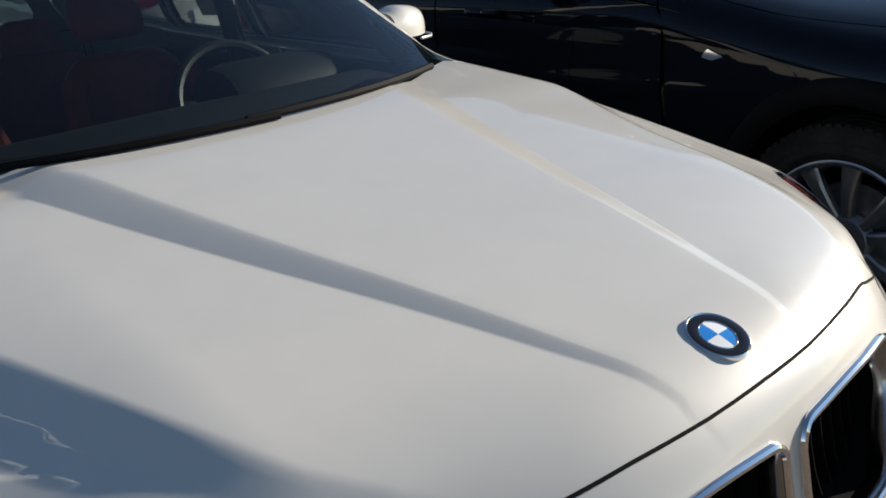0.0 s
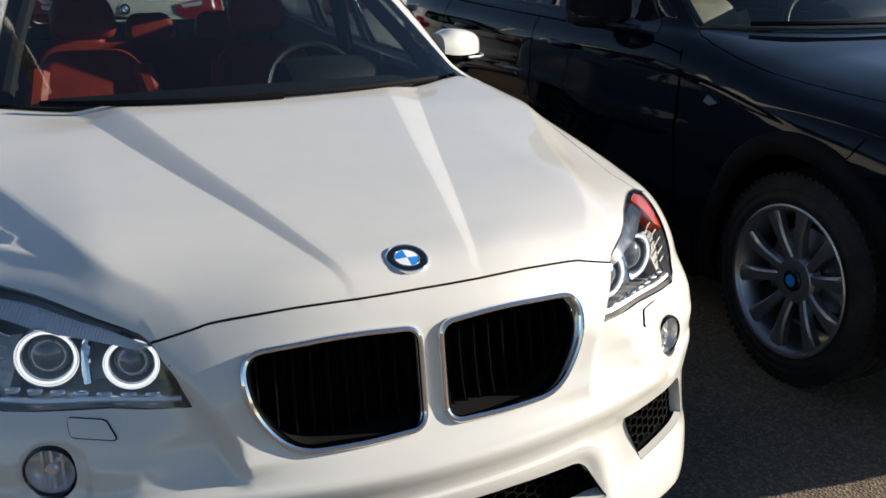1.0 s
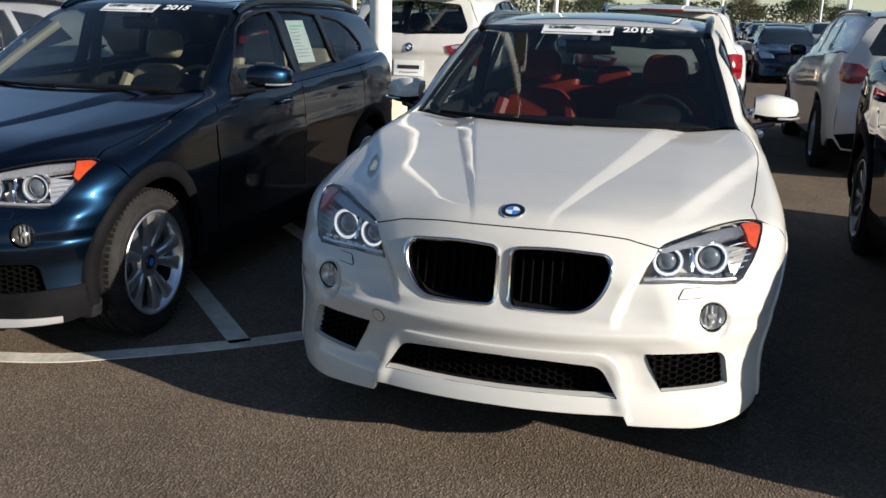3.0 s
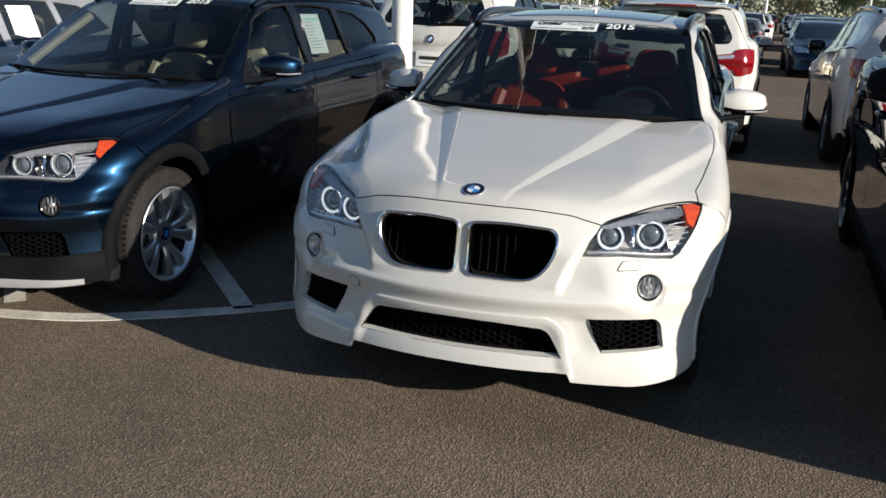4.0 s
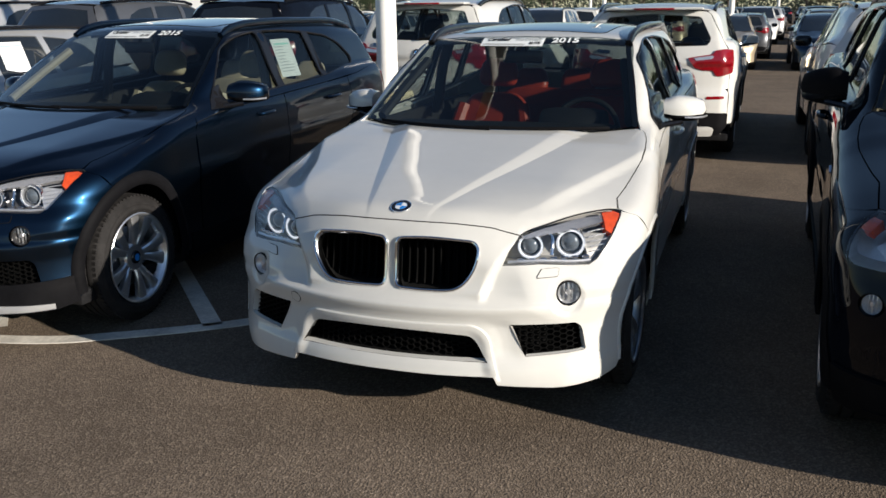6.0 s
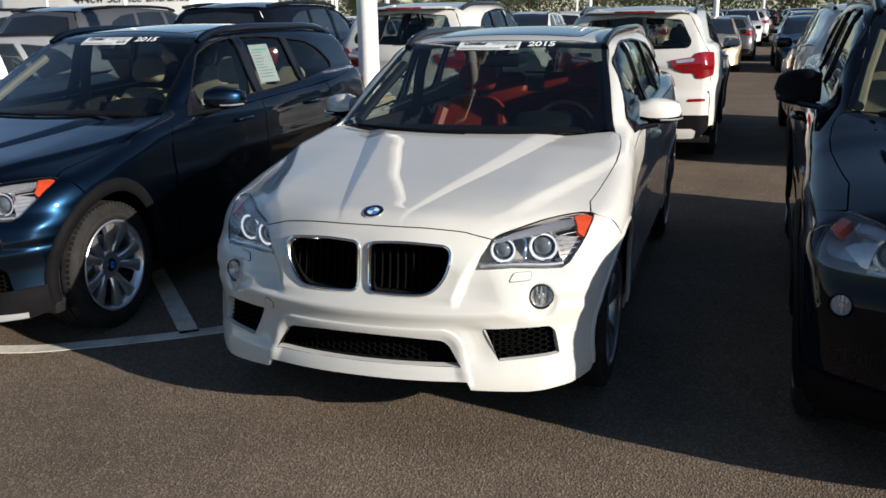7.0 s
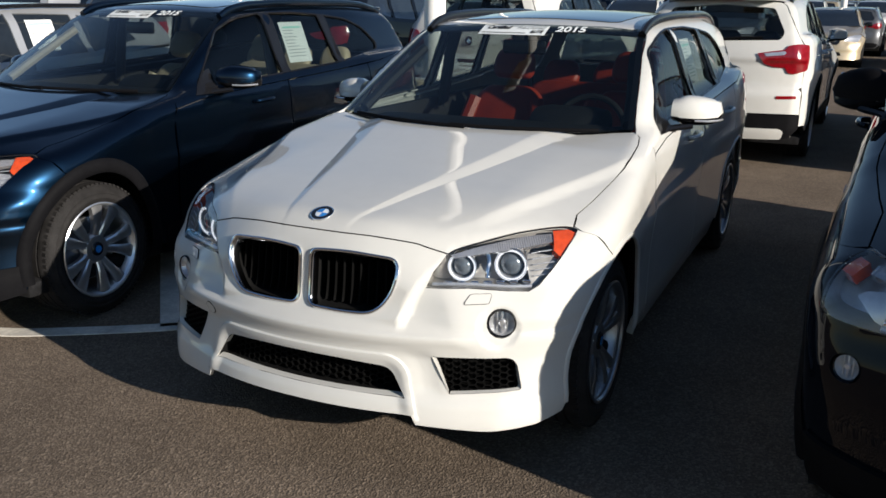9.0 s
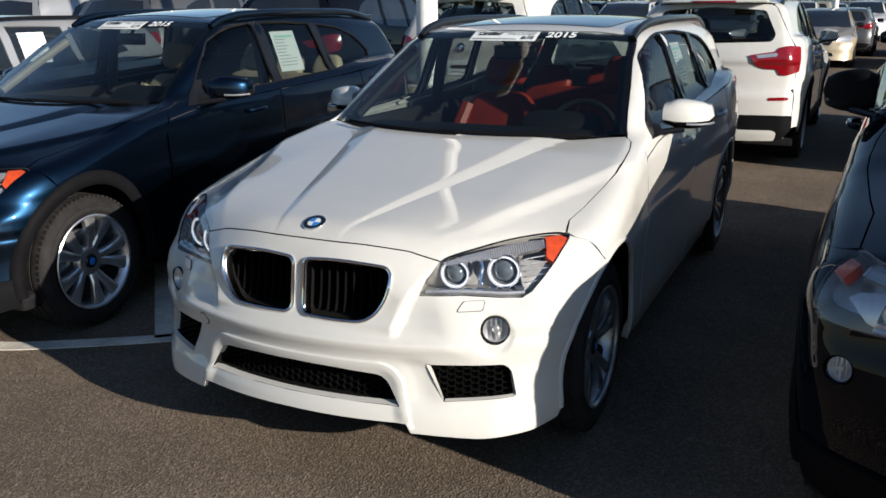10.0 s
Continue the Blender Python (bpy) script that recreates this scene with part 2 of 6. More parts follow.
def moved(mesh, m):
    v, f = mesh
    m = np.array(m)
    flip = np.linalg.det(m[:3, :3]) < 0
    return np.asarray(v) @ m[:3, :3].T + m[:3, 3], [tuple(reversed(t)) if flip else tuple(t) for t in f]


def lathe(profile, n=48, axis="x", start=0.0, sweep=2 * math.pi):
    """Turn (radius, along) pairs round an axis."""
    full = abs(sweep - 2 * math.pi) < 1e-6
    m = n if full else n + 1
    V, k = [], len(profile)
    for i in range(m):
        a = start + sweep * i / n
        for r, s in profile:
            V.append((s, r * math.cos(a), r * math.sin(a)) if axis == "x" else (r * math.cos(a), s, r * math.sin(a)) if axis == "y" else (r * math.cos(a), r * math.sin(a), s))
    F = []
    for i in range(n):
        for j in range(k - 1):
            a, b = i * k + j, ((i + 1) % m) * k + j
            F.append((a, b, b + 1, a + 1))
    return np.array(V), F


def tube(path, radius, sides=8, closed=False, flat=1.0, up=(0, 0, 1)):
    """A bar of round section along a path; flat squeezes it along up."""
    P = np.asarray(path, float)
    n = len(P)
    T = (np.roll(P, -1, 0) - np.roll(P, 1, 0)) if closed else np.gradient(P, axis=0)
    T = T / (np.linalg.norm(T, axis=1)[:, None] + 1e-12)
    ref = np.broadcast_to(np.asarray(up, float), P.shape) if np.ndim(up) < 2 else np.asarray(up)
    A = np.cross(T, ref)
    A = A / (np.linalg.norm(A, axis=1)[:, None] + 1e-9)
    B = np.cross(A, T)
    rad = np.broadcast_to(np.asarray(radius, float), (n,))
    V = []
    for i in range(n):
        for j in range(sides):
            c, s = math.cos(2 * math.pi * j / sides), math.sin(2 * math.pi * j / sides)
            V.append(P[i] + A[i] * rad[i] * c + B[i] * rad[i] * s * flat)
    F = []
    for i in range(n if closed else n - 1):
        for j in range(sides):
            k = (i + 1) % n
            F.append((i * sides + j, i * sides + (j + 1) % sides, k * sides + (j + 1) % sides, k * sides + j))
    if not closed:
        F.append(tuple(range(sides - 1, -1, -1)))
        F.append(tuple(range((n - 1) * sides, n * sides)))
    return np.array(V), F


def block(a, b, r=0.01, seg=2):
    """A box from corner a to corner b with rounded edges."""
    bm = bmesh.new()
    bmesh.ops.create_cube(bm, size=1)
    for v in bm.verts:
        v.co = [(a[i] + b[i]) / 2 + v.co[i] * abs(b[i] - a[i]) for i in range(3)]
    if r > 0:
        r = min(r, 0.49 * min(abs(b[i] - a[i]) for i in range(3)))
        bmesh.ops.bevel(bm, geom=bm.edges[:], offset=r, segments=seg, profile=0.5, affect="EDGES")
    bm.verts.index_update()
    out = np.array([tuple(v.co) for v in bm.verts]), [tuple(v.index for v in f.verts) for f in bm.faces]
    bm.free()
    return out


def cushion(loop, depth, edge, n=5):
    """A padded slab over a flat outline in x and z, as thick as depth along y, with a soft round edge."""
    loop = np.asarray(loop, float)
    c = loop.mean(0)
    V, k = [], len(loop)
    rings = [(1 - edge * (1 - math.sin(a)), -depth / 2 * math.cos(a)) for a in np.linspace(0, math.pi / 2, n)]
    rings = rings + [(s, -d) for s, d in rings[-2::-1]]
    for s, d in rings:
        V += [(c[0] + (p[0] - c[0]) * s, d, c[1] + (p[1] - c[1]) * s) for p in loop]
    F = [tuple(range(k - 1, -1, -1))]
    for i in range(len(rings) - 1):
        F += [(i * k + j, i * k + (j + 1) % k, (i + 1) * k + (j + 1) % k, (i + 1) * k + j) for j in range(k)]
    F.append(tuple(range((len(rings) - 1) * k, len(rings) * k)))
    return np.array(V), [tuple(reversed(f)) for f in F]


def mesh_of(name, V, F, material, normals=None, smooth=True, sharp=None):
    me = bpy.data.meshes.new(name)
    me.from_pydata([tuple(v) for v in np.asarray(V, float)], [], [tuple(int(i) for i in f) for f in F])
    if material is not None:
        me.materials.append(material)
    me.polygons.foreach_set("use_smooth", np.full(len(me.polygons), smooth))
    if smooth and sharp:
        me.set_sharp_from_angle(angle=radians(sharp))
    me.update()
    if normals is not None:
        me.normals_split_custom_set_from_vertices([tuple(n) for n in normals])
    return me


def part(name, mesh, material, parent, label="", normals=None, smooth=True, sharp=40):
    V, F = mesh
    ob = new(name, mesh_of(name, V, F, material, normals, smooth, None if normals is not None else sharp))
    ob.parent = parent
    return tagged(ob, label)


def thing(name, label, category, m=None, group=""):
    ob = new(name)
    ob.empty_display_size = 0.2
    if m is not None:
        ob.matrix_basis = m
    return tagged(ob, label, category, group)


def lettering(name, text, size, material, parent, m, label="", bold=0.0, slant=0.0):
    cu = bpy.data.curves.new(name, "FONT")
    cu.body, cu.size, cu.extrude, cu.align_x, cu.align_y = text, size, 0.0004, "CENTER", "CENTER"
    cu.offset, cu.shear = bold, slant
    tmp = new(name, cu)
    me = bpy.data.meshes.new_from_object(tmp.evaluated_get(bpy.context.evaluated_depsgraph_get()))
    bpy.data.objects.remove(tmp)
    me.materials.append(material)
    ob = new(name, me)
    ob.parent = parent
    ob.matrix_basis = m
    return tagged(ob, label)

# ---------------------------------------------------------------- the body shape of a compact estate car
# x to the car's left, y from the nose backwards, z up; 0, 0, 0 is on the ground under the nose
AXLE_F, AXLE_R, HUB = 0.81, 3.57, 0.328
hood_mid = knots((0.0, 0.66), (0.10, 0.80), (0.14, 0.837), (0.19, 0.863), (0.3, 0.884), (0.5, 0.916), (0.7, 0.943), (1.0, 0.988), (1.2, 1.020), (1.6, 1.055), (4.5, 1.06))
hood_knee = knots((0.0, 0.30), (0.19, 0.40), (0.27, 0.445), (0.35, 0.50), (0.46, 0.548), (0.6, 0.598), (0.76, 0.65), (0.88, 0.695), (1.05, 0.76), (1.3, 0.85))
belt_line = knots((1.2, 0.0), (1.6, 0.015), (2.5, 0.045), (3.6, 0.10), (4.5, 0.13))
nose_base = knots((0.15, 0.010), (0.232, -0.006), (0.29, 0.004), (0.33, 0.020), (0.44, 0.033), (0.48, 0.024), (0.518, 0.013), (0.527, 0.016), (0.540, 0.033), (0.57, 0.058), (0.61, 0.074), (0.70, 0.088), (0.76, 0.094), (0.80, 0.101), (0.85, 0.146), (0.95, 0.36))
tall_nose = knots((0.15, 0.14), (0.30, 0.07), (0.42, 0.045), (0.58, 0.045), (0.68, 0.066), (0.80, 0.092), (0.84, 0.112), (0.88, 0.16), (0.95, 0.32))
side_plan = knots((0.0, 0.82), (0.4, 0.868), (0.78, 0.897), (1.0, 0.888), (1.22, 0.873), (1.5, 0.862), (2.2, 0.858), (3.0, 0.862), (3.25, 0.867), (3.55, 0.880), (3.85, 0.870), (4.1, 0.848), (4.5, 0.79))
side_tuck = knots((0.15, 0.05), (0.22, 0.03), (0.32, 0.012), (0.42, 0.012), (0.55, 0.010), (0.66, 0.001), (0.70, 0.0), (0.76, 0.004), (0.85, 0.009), (0.95, 0.024), (1.1, 0.07))
roof_mid = knots((1.9, 1.40), (2.08, 1.448), (2.4, 1.482), (2.9, 1.502), (3.5, 1.495), (4.0, 1.46), (4.4, 1.41))
cabin_plan = knots((1.2, -0.075), (1.5, -0.035), (1.9, -0.006), (2.6, 0.0), (3.4, 0.0), (4.0, -0.028), (4.5, -0.08))
tail_base = knots((0.2, 4.40), (0.35, 4.455), (0.62, 4.46), (0.72, 4.42), (0.95, 4.41), (1.05, 4.385), (1.45, 4.12))


cheek_x = knots((0.53, 0.345), (0.58, 0.352), (0.64, 0.372), (0.70, 0.404), (0.76, 0.445), (0.82, 0.47))
STYLE = {"tall": False}  # the taller car has a squarer nose
tall_plan = knots((0.0, 0.885), (0.3, 0.902), (0.8, 0.908), (1.25, 0.892), (3.1, 0.895), (3.6, 0.905), (4.1, 0.875), (4.5, 0.82))


tall_mid = knots((0.0, 0.83), (0.10, 0.866), (0.22, 0.892), (0.5, 0.925), (1.0, 0.968), (1.2, 1.0), (1.6, 1.05), (4.5, 1.06))


def top_f(x, y):
    if STYLE["tall"]:
        return tall_mid(y) - 0.05 * x * x - 0.125 * (x - 0.74 + np.sqrt((x - 0.74) ** 2 + 0.003)) + belt_line(y) * ease(0.5, 0.8, x)
    c = 0.12 + 0.315 * (y - 0.12)
    g = np.clip((y - 0.1) / 1.1, 0, 1.1)
    w = 0.012 + 0.085 * g
    t = np.clip((x - (c - w)) / w, 0, 1)
    step = 0.0235 * g ** 0.8 * t * t / (t + 0.16) * ease(1.75, 1.45, y)
    d = x - hood_knee(y)
    d = 0.5 * (d + np.sqrt(d * d + 0.00004))
    fold = 0.013 * ease(-0.006, 0.060, x - hood_knee(y)) * ease(0.16, 0.60, y) * ease(1.35, 1.15, y)
    wide = 0.030 * x * x + 0.09 * d + 0.20 * d * d + fold + 0.036 * ease(-0.24, 0.18, x - hood_knee(y)) * ease(0.48, 0.06, y)
    return hood_mid(y - 0.42 * x * x * ease(0.62, 0.14, y)) - wide - step + belt_line(y) * ease(0.5, 0.8, x)


def nose_f(x, z):
    if STYLE["tall"]:
        return tall_nose(z) + 0.11 * x * x + 0.13 * x ** 4 + 0.13 * x * x * ease(0.60, 0.32, z)
    zz = z - 0.09 * ease(0.4, 0.65, x) * ease(0.61, 0.75, z)
    ledge = 0.054 * ease(0.518, 0.585, z) * ease(0.36, 0.68, x) * ease(0.70, 0.615, z)
    flat = ease(0.53, 0.58, z) * (1 - ease(-0.006, 0.030, x - cheek_x(z))) * 0.22 * x * x
    return nose_base(zz) + 0.36 * x * x + 0.06 * x ** 4 - flat - ledge


def side_f(y, z):
    crease = 0.006 * ease(0.05, 0.0, np.abs(z - (0.70 + 0.045 * (y - 1.2)))) * ease(1.0, 1.5, y) * ease(4.3, 3.9, y)
    return (tall_plan if STYLE["tall"] else side_plan)(y) - side_tuck(z - 0.03 * (y - 1.2) * ease(1.2, 2.0, y)) + crease


def lower_f(p):
    x, y, z = np.abs(p[:, 0]), p[:, 1], p[:, 2]
    d = smax(z - top_f(x, y), x - side_f(y, z), 0.09)
    d = smax(d, (nose_f(x, z) - y) * 0.85, 0.04 + (0.06 if STYLE["tall"] else 0.16) * ease(0.4, 0.75, x))
    return smax(d, (y - tail_base(z) + 0.16 * x * x + 0.10 * x ** 4), 0.03 + 0.12 * ease(0.5, 0.8, x))


def screen_f(x, z):
    u = (x / 0.72) ** 2
    return 1.285 + 0.225 * u + (2.01 - 0.22 * u) * (z - 1.04)


def cabin_side(y, z):
    return 0.800 - 0.29 * (z - 0.98) - 0.14 * (z - 0.98) ** 2 + cabin_plan(y)


def upper_f(p):
    x, y, z = np.abs(p[:, 0]), p[:, 1], p[:, 2]
    d = smax((z - roof_mid(y) + 0.10 * x * x), (x - cabin_side(y, z)) * 0.95, 0.09)
    d = smax(d, (screen_f(x, z) - y) * 0.42, 0.035)
    return np.maximum(smax(d, (y - tail_base(z) + 0.14 * x * x) * 0.87, 0.07), 0.93 - z)


def body_f(p):
    return smin(lower_f(p), upper_f(p), 0.03)


# ways of looking at the shape: from a flat pair of numbers to a ray, and back from a place
def front_ray(q):
    a = q[:, 0] / 1.2
    d = np.stack([np.sin(a), -np.cos(a), np.zeros_like(a)], 1)
    return np.array([0, 1.25, 0]) + d * 2.2 + np.stack([0 * a, 0 * a, q[:, 1]], 1), -d


def front_par(p):
    return np.stack([1.2 * np.arctan2(p[:, 0], 1.25 - p[:, 1]), p[:, 2]], 1)


def top_ray(q):
    return np.stack([q[:, 0], q[:, 1], np.full(len(q), 2.0)], 1), np.broadcast_to((0.0, 0.0, -1.0), (len(q), 3))


def top_par(p):
    return p[:, :2].copy()


R2 = math.sqrt(0.5)


def flank_ray(q):
    o = np.stack([1.5 - q[:, 1] * R2, q[:, 0], 1.5 + q[:, 1] * R2], 1)
    return o, np.broadcast_to((-R2, 0.0, -R2), (len(q), 3))


def flank_par(p):
    return np.stack([p[:, 1], (p[:, 2] - p[:, 0]) * R2], 1)


def side_ray(q):
    return np.stack([np.full(len(q), 1.6), q[:, 0], q[:, 1]], 1), np.broadcast_to((-1.0, 0.0, 0.0), (len(q), 3))


def side_par(p):
    return p[:, 1:].copy()


def screen_ray(q):
    return np.stack([q[:, 0], np.full(len(q), 0.9), q[:, 1]], 1), np.broadcast_to((0.0, 1.0, 0.0), (len(q), 3))


def screen_par(p):
    return np.stack([p[:, 0], p[:, 2]], 1)


def tail_ray(q):
    return np.stack([q[:, 0], np.full(len(q), 5.2), q[:, 1]], 1), np.broadcast_to((0.0, -1.0, 0.0), (len(q), 3))


tail_par = screen_par
VIEWS = {"front": (front_ray, front_par, 2.0), "top": (top_ray, top_par, 2.0), "flank": (flank_ray, flank_par, 2.4),
         "side": (side_ray, side_par, 1.6), "screen": (screen_ray, screen_par, 2.0), "tail": (tail_ray, tail_par, 2.0)}


KEPT = {}


def on(view, pts, fn=body_f, lift=0.0):
    """Places on the shape under flat points of a view."""
    q = np.asarray(pts, float)
    key = (view, q.tobytes(), fn, lift, STYLE["tall"])
    if key not in KEPT:
        KEPT[key] = find_on(view, q, fn, lift)
    return KEPT[key].copy()


def find_on(view, q, fn, lift):
    ray, _, reach = VIEWS[view]
    o, d = ray(q)
    p = o + d * solve(fn, o, d, reach)[:, None]
    return p + gradient(fn, p) * lift if lift else p


def sheet(view, outer, holes=(), step=0.03, fn=body_f, lift=0.0, lip=0.012, hole_lip=0.012, lines=()):
    """A panel of the shape over an outline, with turned-in edges: vertices, faces, normals."""
    key = ("sheet", STYLE["tall"], view, np.asarray(outer, float).tobytes(), tuple(np.asarray(h, float).tobytes() for h in holes), step, fn, lift, lip)
    if key not in KEPT:
        KEPT[key] = make_sheet(view, outer, holes, step, fn, lift, lip, hole_lip, lines)
    return KEPT[key]


def make_sheet(view, outer, holes, step, fn, lift, lip, hole_lip, lines):
    q, f, loops = fill2d(outer, holes, step, lines)
    ray, _, reach = VIEWS[view]
    o, d = ray(q)
    p = o + d * solve(fn, o, d, reach)[:, None]
    nrm = gradient(fn, p)
    p = p + nrm * lift
    a, b, c = p[f[:, 0]], p[f[:, 1]], p[f[:, 2]]
    if np.sum(np.cross(b - a, c - a) * nrm[f[:, 0]]) < 0:
        f = f[:, ::-1]
        out_sign = -1
    else:
        out_sign = 1
    V, N, F = [p], [nrm], [tuple(t) for t in f]
    k = len(p)
    for li, ids in enumerate(loops):
        depth = lip if li == 0 else hole_lip
        if depth <= 0:
            continue
        lp = p[ids]
        low = lp - nrm[ids] * depth
        t = np.roll(lp, -1, 0) - np.roll(lp, 1, 0)
        side = np.cross(t, nrm[ids])
        side /= np.linalg.norm(side, axis=1)[:, None] + 1e-12
        area = 0.5 * np.sum(q[ids][:, 0] * np.roll(q[ids][:, 1], -1) - np.roll(q[ids][:, 0], -1) * q[ids][:, 1])
        ccw = (area > 0) == (out_sign > 0)
        if (li == 0) != ccw:
            side = -side
        n = len(ids)
        V += [lp, low]
        N += [side, side]
        for i in range(n):
            j = (i + 1) % n
            face = (k + i, k + n + i, k + n + j, k + j)
            F.append(face if ((li == 0) == ccw) else tuple(reversed(face)))
        k += 2 * n
    return np.concatenate(V), F, np.concatenate(N)


def mirrored(v, f, n=None):
    v = np.asarray(v) * (-1, 1, 1)
    f = [tuple(reversed(t)) for t in f]
    return (v, f) if n is None else (v, f, n * (-1, 1, 1))


def well(view, loop, depth, toward, fn=body_f, taper=1.0):
    """The walls and floor of a recess behind an outline."""
    p = on(view, loop, fn)
    c = p.mean(0)
    back = c + (p - c) * taper + np.array(toward) * depth
    n = len(p)
    V = np.concatenate([p, back])
    F = [(i, (i + 1) % n, n + (i + 1) % n, n + i) for i in range(n)]
    F.append(tuple(range(n, 2 * n)))
    a, b = p[1] - p[0], back[0] - p[0]
    if np.dot(np.cross(a, b), c - p[0]) < 0:
        F = [tuple(reversed(t)) for t in F]
    return V, F


# ---------------------------------------------------------------- wheels
def wheel_meshes(style):
    """Tyre, rim, hub cap and disc round the x axis; x points out of the car. Hub at 0."""
    R, w = 0.328, 0.112
    tyre_prof = [(0.222, -w + 0.012), (0.235, -w), (0.27, -w - 0.006), (0.300, -w + 0.002), (0.318, -w + 0.016), (0.325, -w + 0.03)]
    for g in (-0.045, 0.0, 0.045):
        tyre_prof += [(R, g - 0.012), (R, g - 0.006), (R - 0.009, g - 0.004), (R - 0.009, g + 0.004), (R, g + 0.006), (R, g + 0.012)]
    tyre_prof += [(0.325, w - 0.03), (0.318, w - 0.016), (0.300, w - 0.002), (0.285, w + 0.004), (0.283, w + 0.0065), (0.276, w + 0.0065), (0.274, w + 0.004),
                  (0.262, w + 0.006), (0.260, w + 0.0075), (0.252, w + 0.0075), (0.250, w + 0.005), (0.235, w), (0.222, w - 0.012)]
    tyre = lathe(tyre_prof, 72)
    blocks = []
    for i in range(72):
        a = 2 * math.pi * i / 72
        for s in (-1, 1):
            v, f = block((s * 0.088 - 0.013, -0.008, 0.3165), (s * 0.088 + 0.013, 0.008, 0.3255), 0.0)
            blocks.append(moved((v, f), Matrix.Rotation(a + s * 0.02, 4, "X")))
    tyre = joined(tyre, *blocks)
    rim_prof = [(0.214, -w + 0.01), (0.208, -0.06), (0.196, 0.0), (0.200, 0.055), (0.213, w - 0.018), (0.222, w - 0.006), (0.232, w + 0.001), (0.234, w + 0.005), (0.229, w + 0.008), (0.222, w + 0.005), (0.217, w - 0.004)]
    rim = [lathe(rim_prof, 72)]
    face = w - 0.022

    def arm(a0, a1, r0, r1, w0, w1, lift0, lift1, d=0.03):
        V, n = [], 7
        for i in range(n):
            t = i / (n - 1)
            r, a = r0 + (r1 - r0) * t, a0 + (a1 - a0) * t
            ww, x = w0 + (w1 - w0) * t - 0.005 * math.sin(math.pi * t), face + lift0 + (lift1 - lift0) * t + 0.008 * math.sin(math.pi * t)
            c, s = math.cos(a), math.sin(a)
            for off, dx in ((-ww, -d), (-ww, -0.006), (-ww * 0.62, 0.0), (ww * 0.62, 0.0), (ww, -0.006), (ww, -d)):
                V.append((x + dx, r * c - off * s, r * s + off * c))
        F = []
        for i in range(n - 1):
            for j in range(6):
                F.append((i * 6 + j, i * 6 + (j + 1) % 6, (i + 1) * 6 + (j + 1) % 6, (i + 1) * 6 + j))
        F.append(tuple(range(5, -1, -1)))
        F.append(tuple(range((n - 1) * 6, n * 6)))
        return np.array(V), F

    if style == "twin":
        for i in range(5):
            a = 2 * math.pi * i / 5 + 0.3
            for q in (-1, 1):
                rim.append(arm(a + q * 0.16, a + q * 0.19, 0.045, 0.223, 0.015, 0.028, -0.014, 0.010))
    elif style == "vee":
        for i in range(5):
            a = 2 * math.pi * i / 5
            for q in (-1, 1):
                rim.append(arm(a + q * 0.20, a + q * 0.27, 0.050, 0.224, 0.018, 0.037, -0.014, 0.012))
                rim.append(arm(a + q * 0.10, a + q * 0.22, 0.040, 0.130, 0.014, 0.016, -0.018, -0.004))
    else:
        for i in range(10):
            a = 2 * math.pi * i / 10 + (0.07 if i % 2 else -0.07)
            rim.append(arm(a, a + (-0.05 if i % 2 else 0.05), 0.05, 0.223, 0.016, 0.029, -0.016, 0.010))
    rim.append(lathe([(0.075, face - 0.05), (0.075, face - 0.02), (0.066, face - 0.008), (0.045, face - 0.006), (0.036, face - 0.006)], 32))
    rim = joined(*rim)
    cap = lathe([(0.034, face - 0.012), (0.034, face - 0.002), (0.030, face + 0.002), (0.001, face + 0.005)], 32)
    badge = lathe([(0.019, face + 0.004), (0.0005, face + 0.0062)], 24)
    disc = lathe([(0.06, 0.01), (0.155, 0.01), (0.155, 0.03), (0.06, 0.03), (0.06, 0.045), (0.001, 0.045)], 48)
    bolts = []
    for i in range(5):
        a = 2 * math.pi * (i + 0.5) / 5
        bolts.append(moved(lathe([(0.011, face - 0.03), (0.011, face - 0.012), (0.008, face - 0.010), (0.0005, face - 0.010)], 10), Matrix.Translation((0, 0.052 * math.cos(a), 0.052 * math.sin(a)))))
    return tyre, rim, cap, badge, disc, bolts


def add_wheels(car, style, rim_mat, sx=1.0, sy=1.0, sz=1.0, light=False):
    if style not in KEPT:
        KEPT[style] = wheel_meshes(style)
    tyre, rim, cap, badge, disc, bolts = KEPT[style]
    names = (("tyre", tyre, RUBBER, "black rubber tyre"), ("rim", rim, rim_mat, "spoked alloy rim"), ("hub_cap", cap, GLOSS_BLACK, ""), ("hub_badge", badge, ROUNDEL_BLUE, ""), ("brake_disc", disc, DULL_SHADED_ALLOY, ""), *[("wheel_bolt", b, DULL_SHADED_ALLOY, "") for b in bolts])
    if light:
        names = names[:2]
    data = [(n, mesh_of(n, m[0], m[1], mt, sharp=35), lb) for n, m, mt, lb in names]
    k = 0
    for y in (AXLE_F, AXLE_R):
        for s in (1, -1):
            w = new("wheel")
            w.parent = car
            turn = Matrix.Rotation(k * 0.83, 4, "X")
            w.matrix_basis = Matrix.Translation((s * 0.728 * sx, y * sy, HUB * sz)) @ (Matrix.Identity(4) if s > 0 else Matrix.Rotation(math.pi, 4, "Z")) @ turn @ Matrix.Diagonal((1, sz, sz, 1))
            for n, me, lb in data:
                ob = new(n, me)
                ob.parent = w
                tagged(ob, lb)
            k += 1


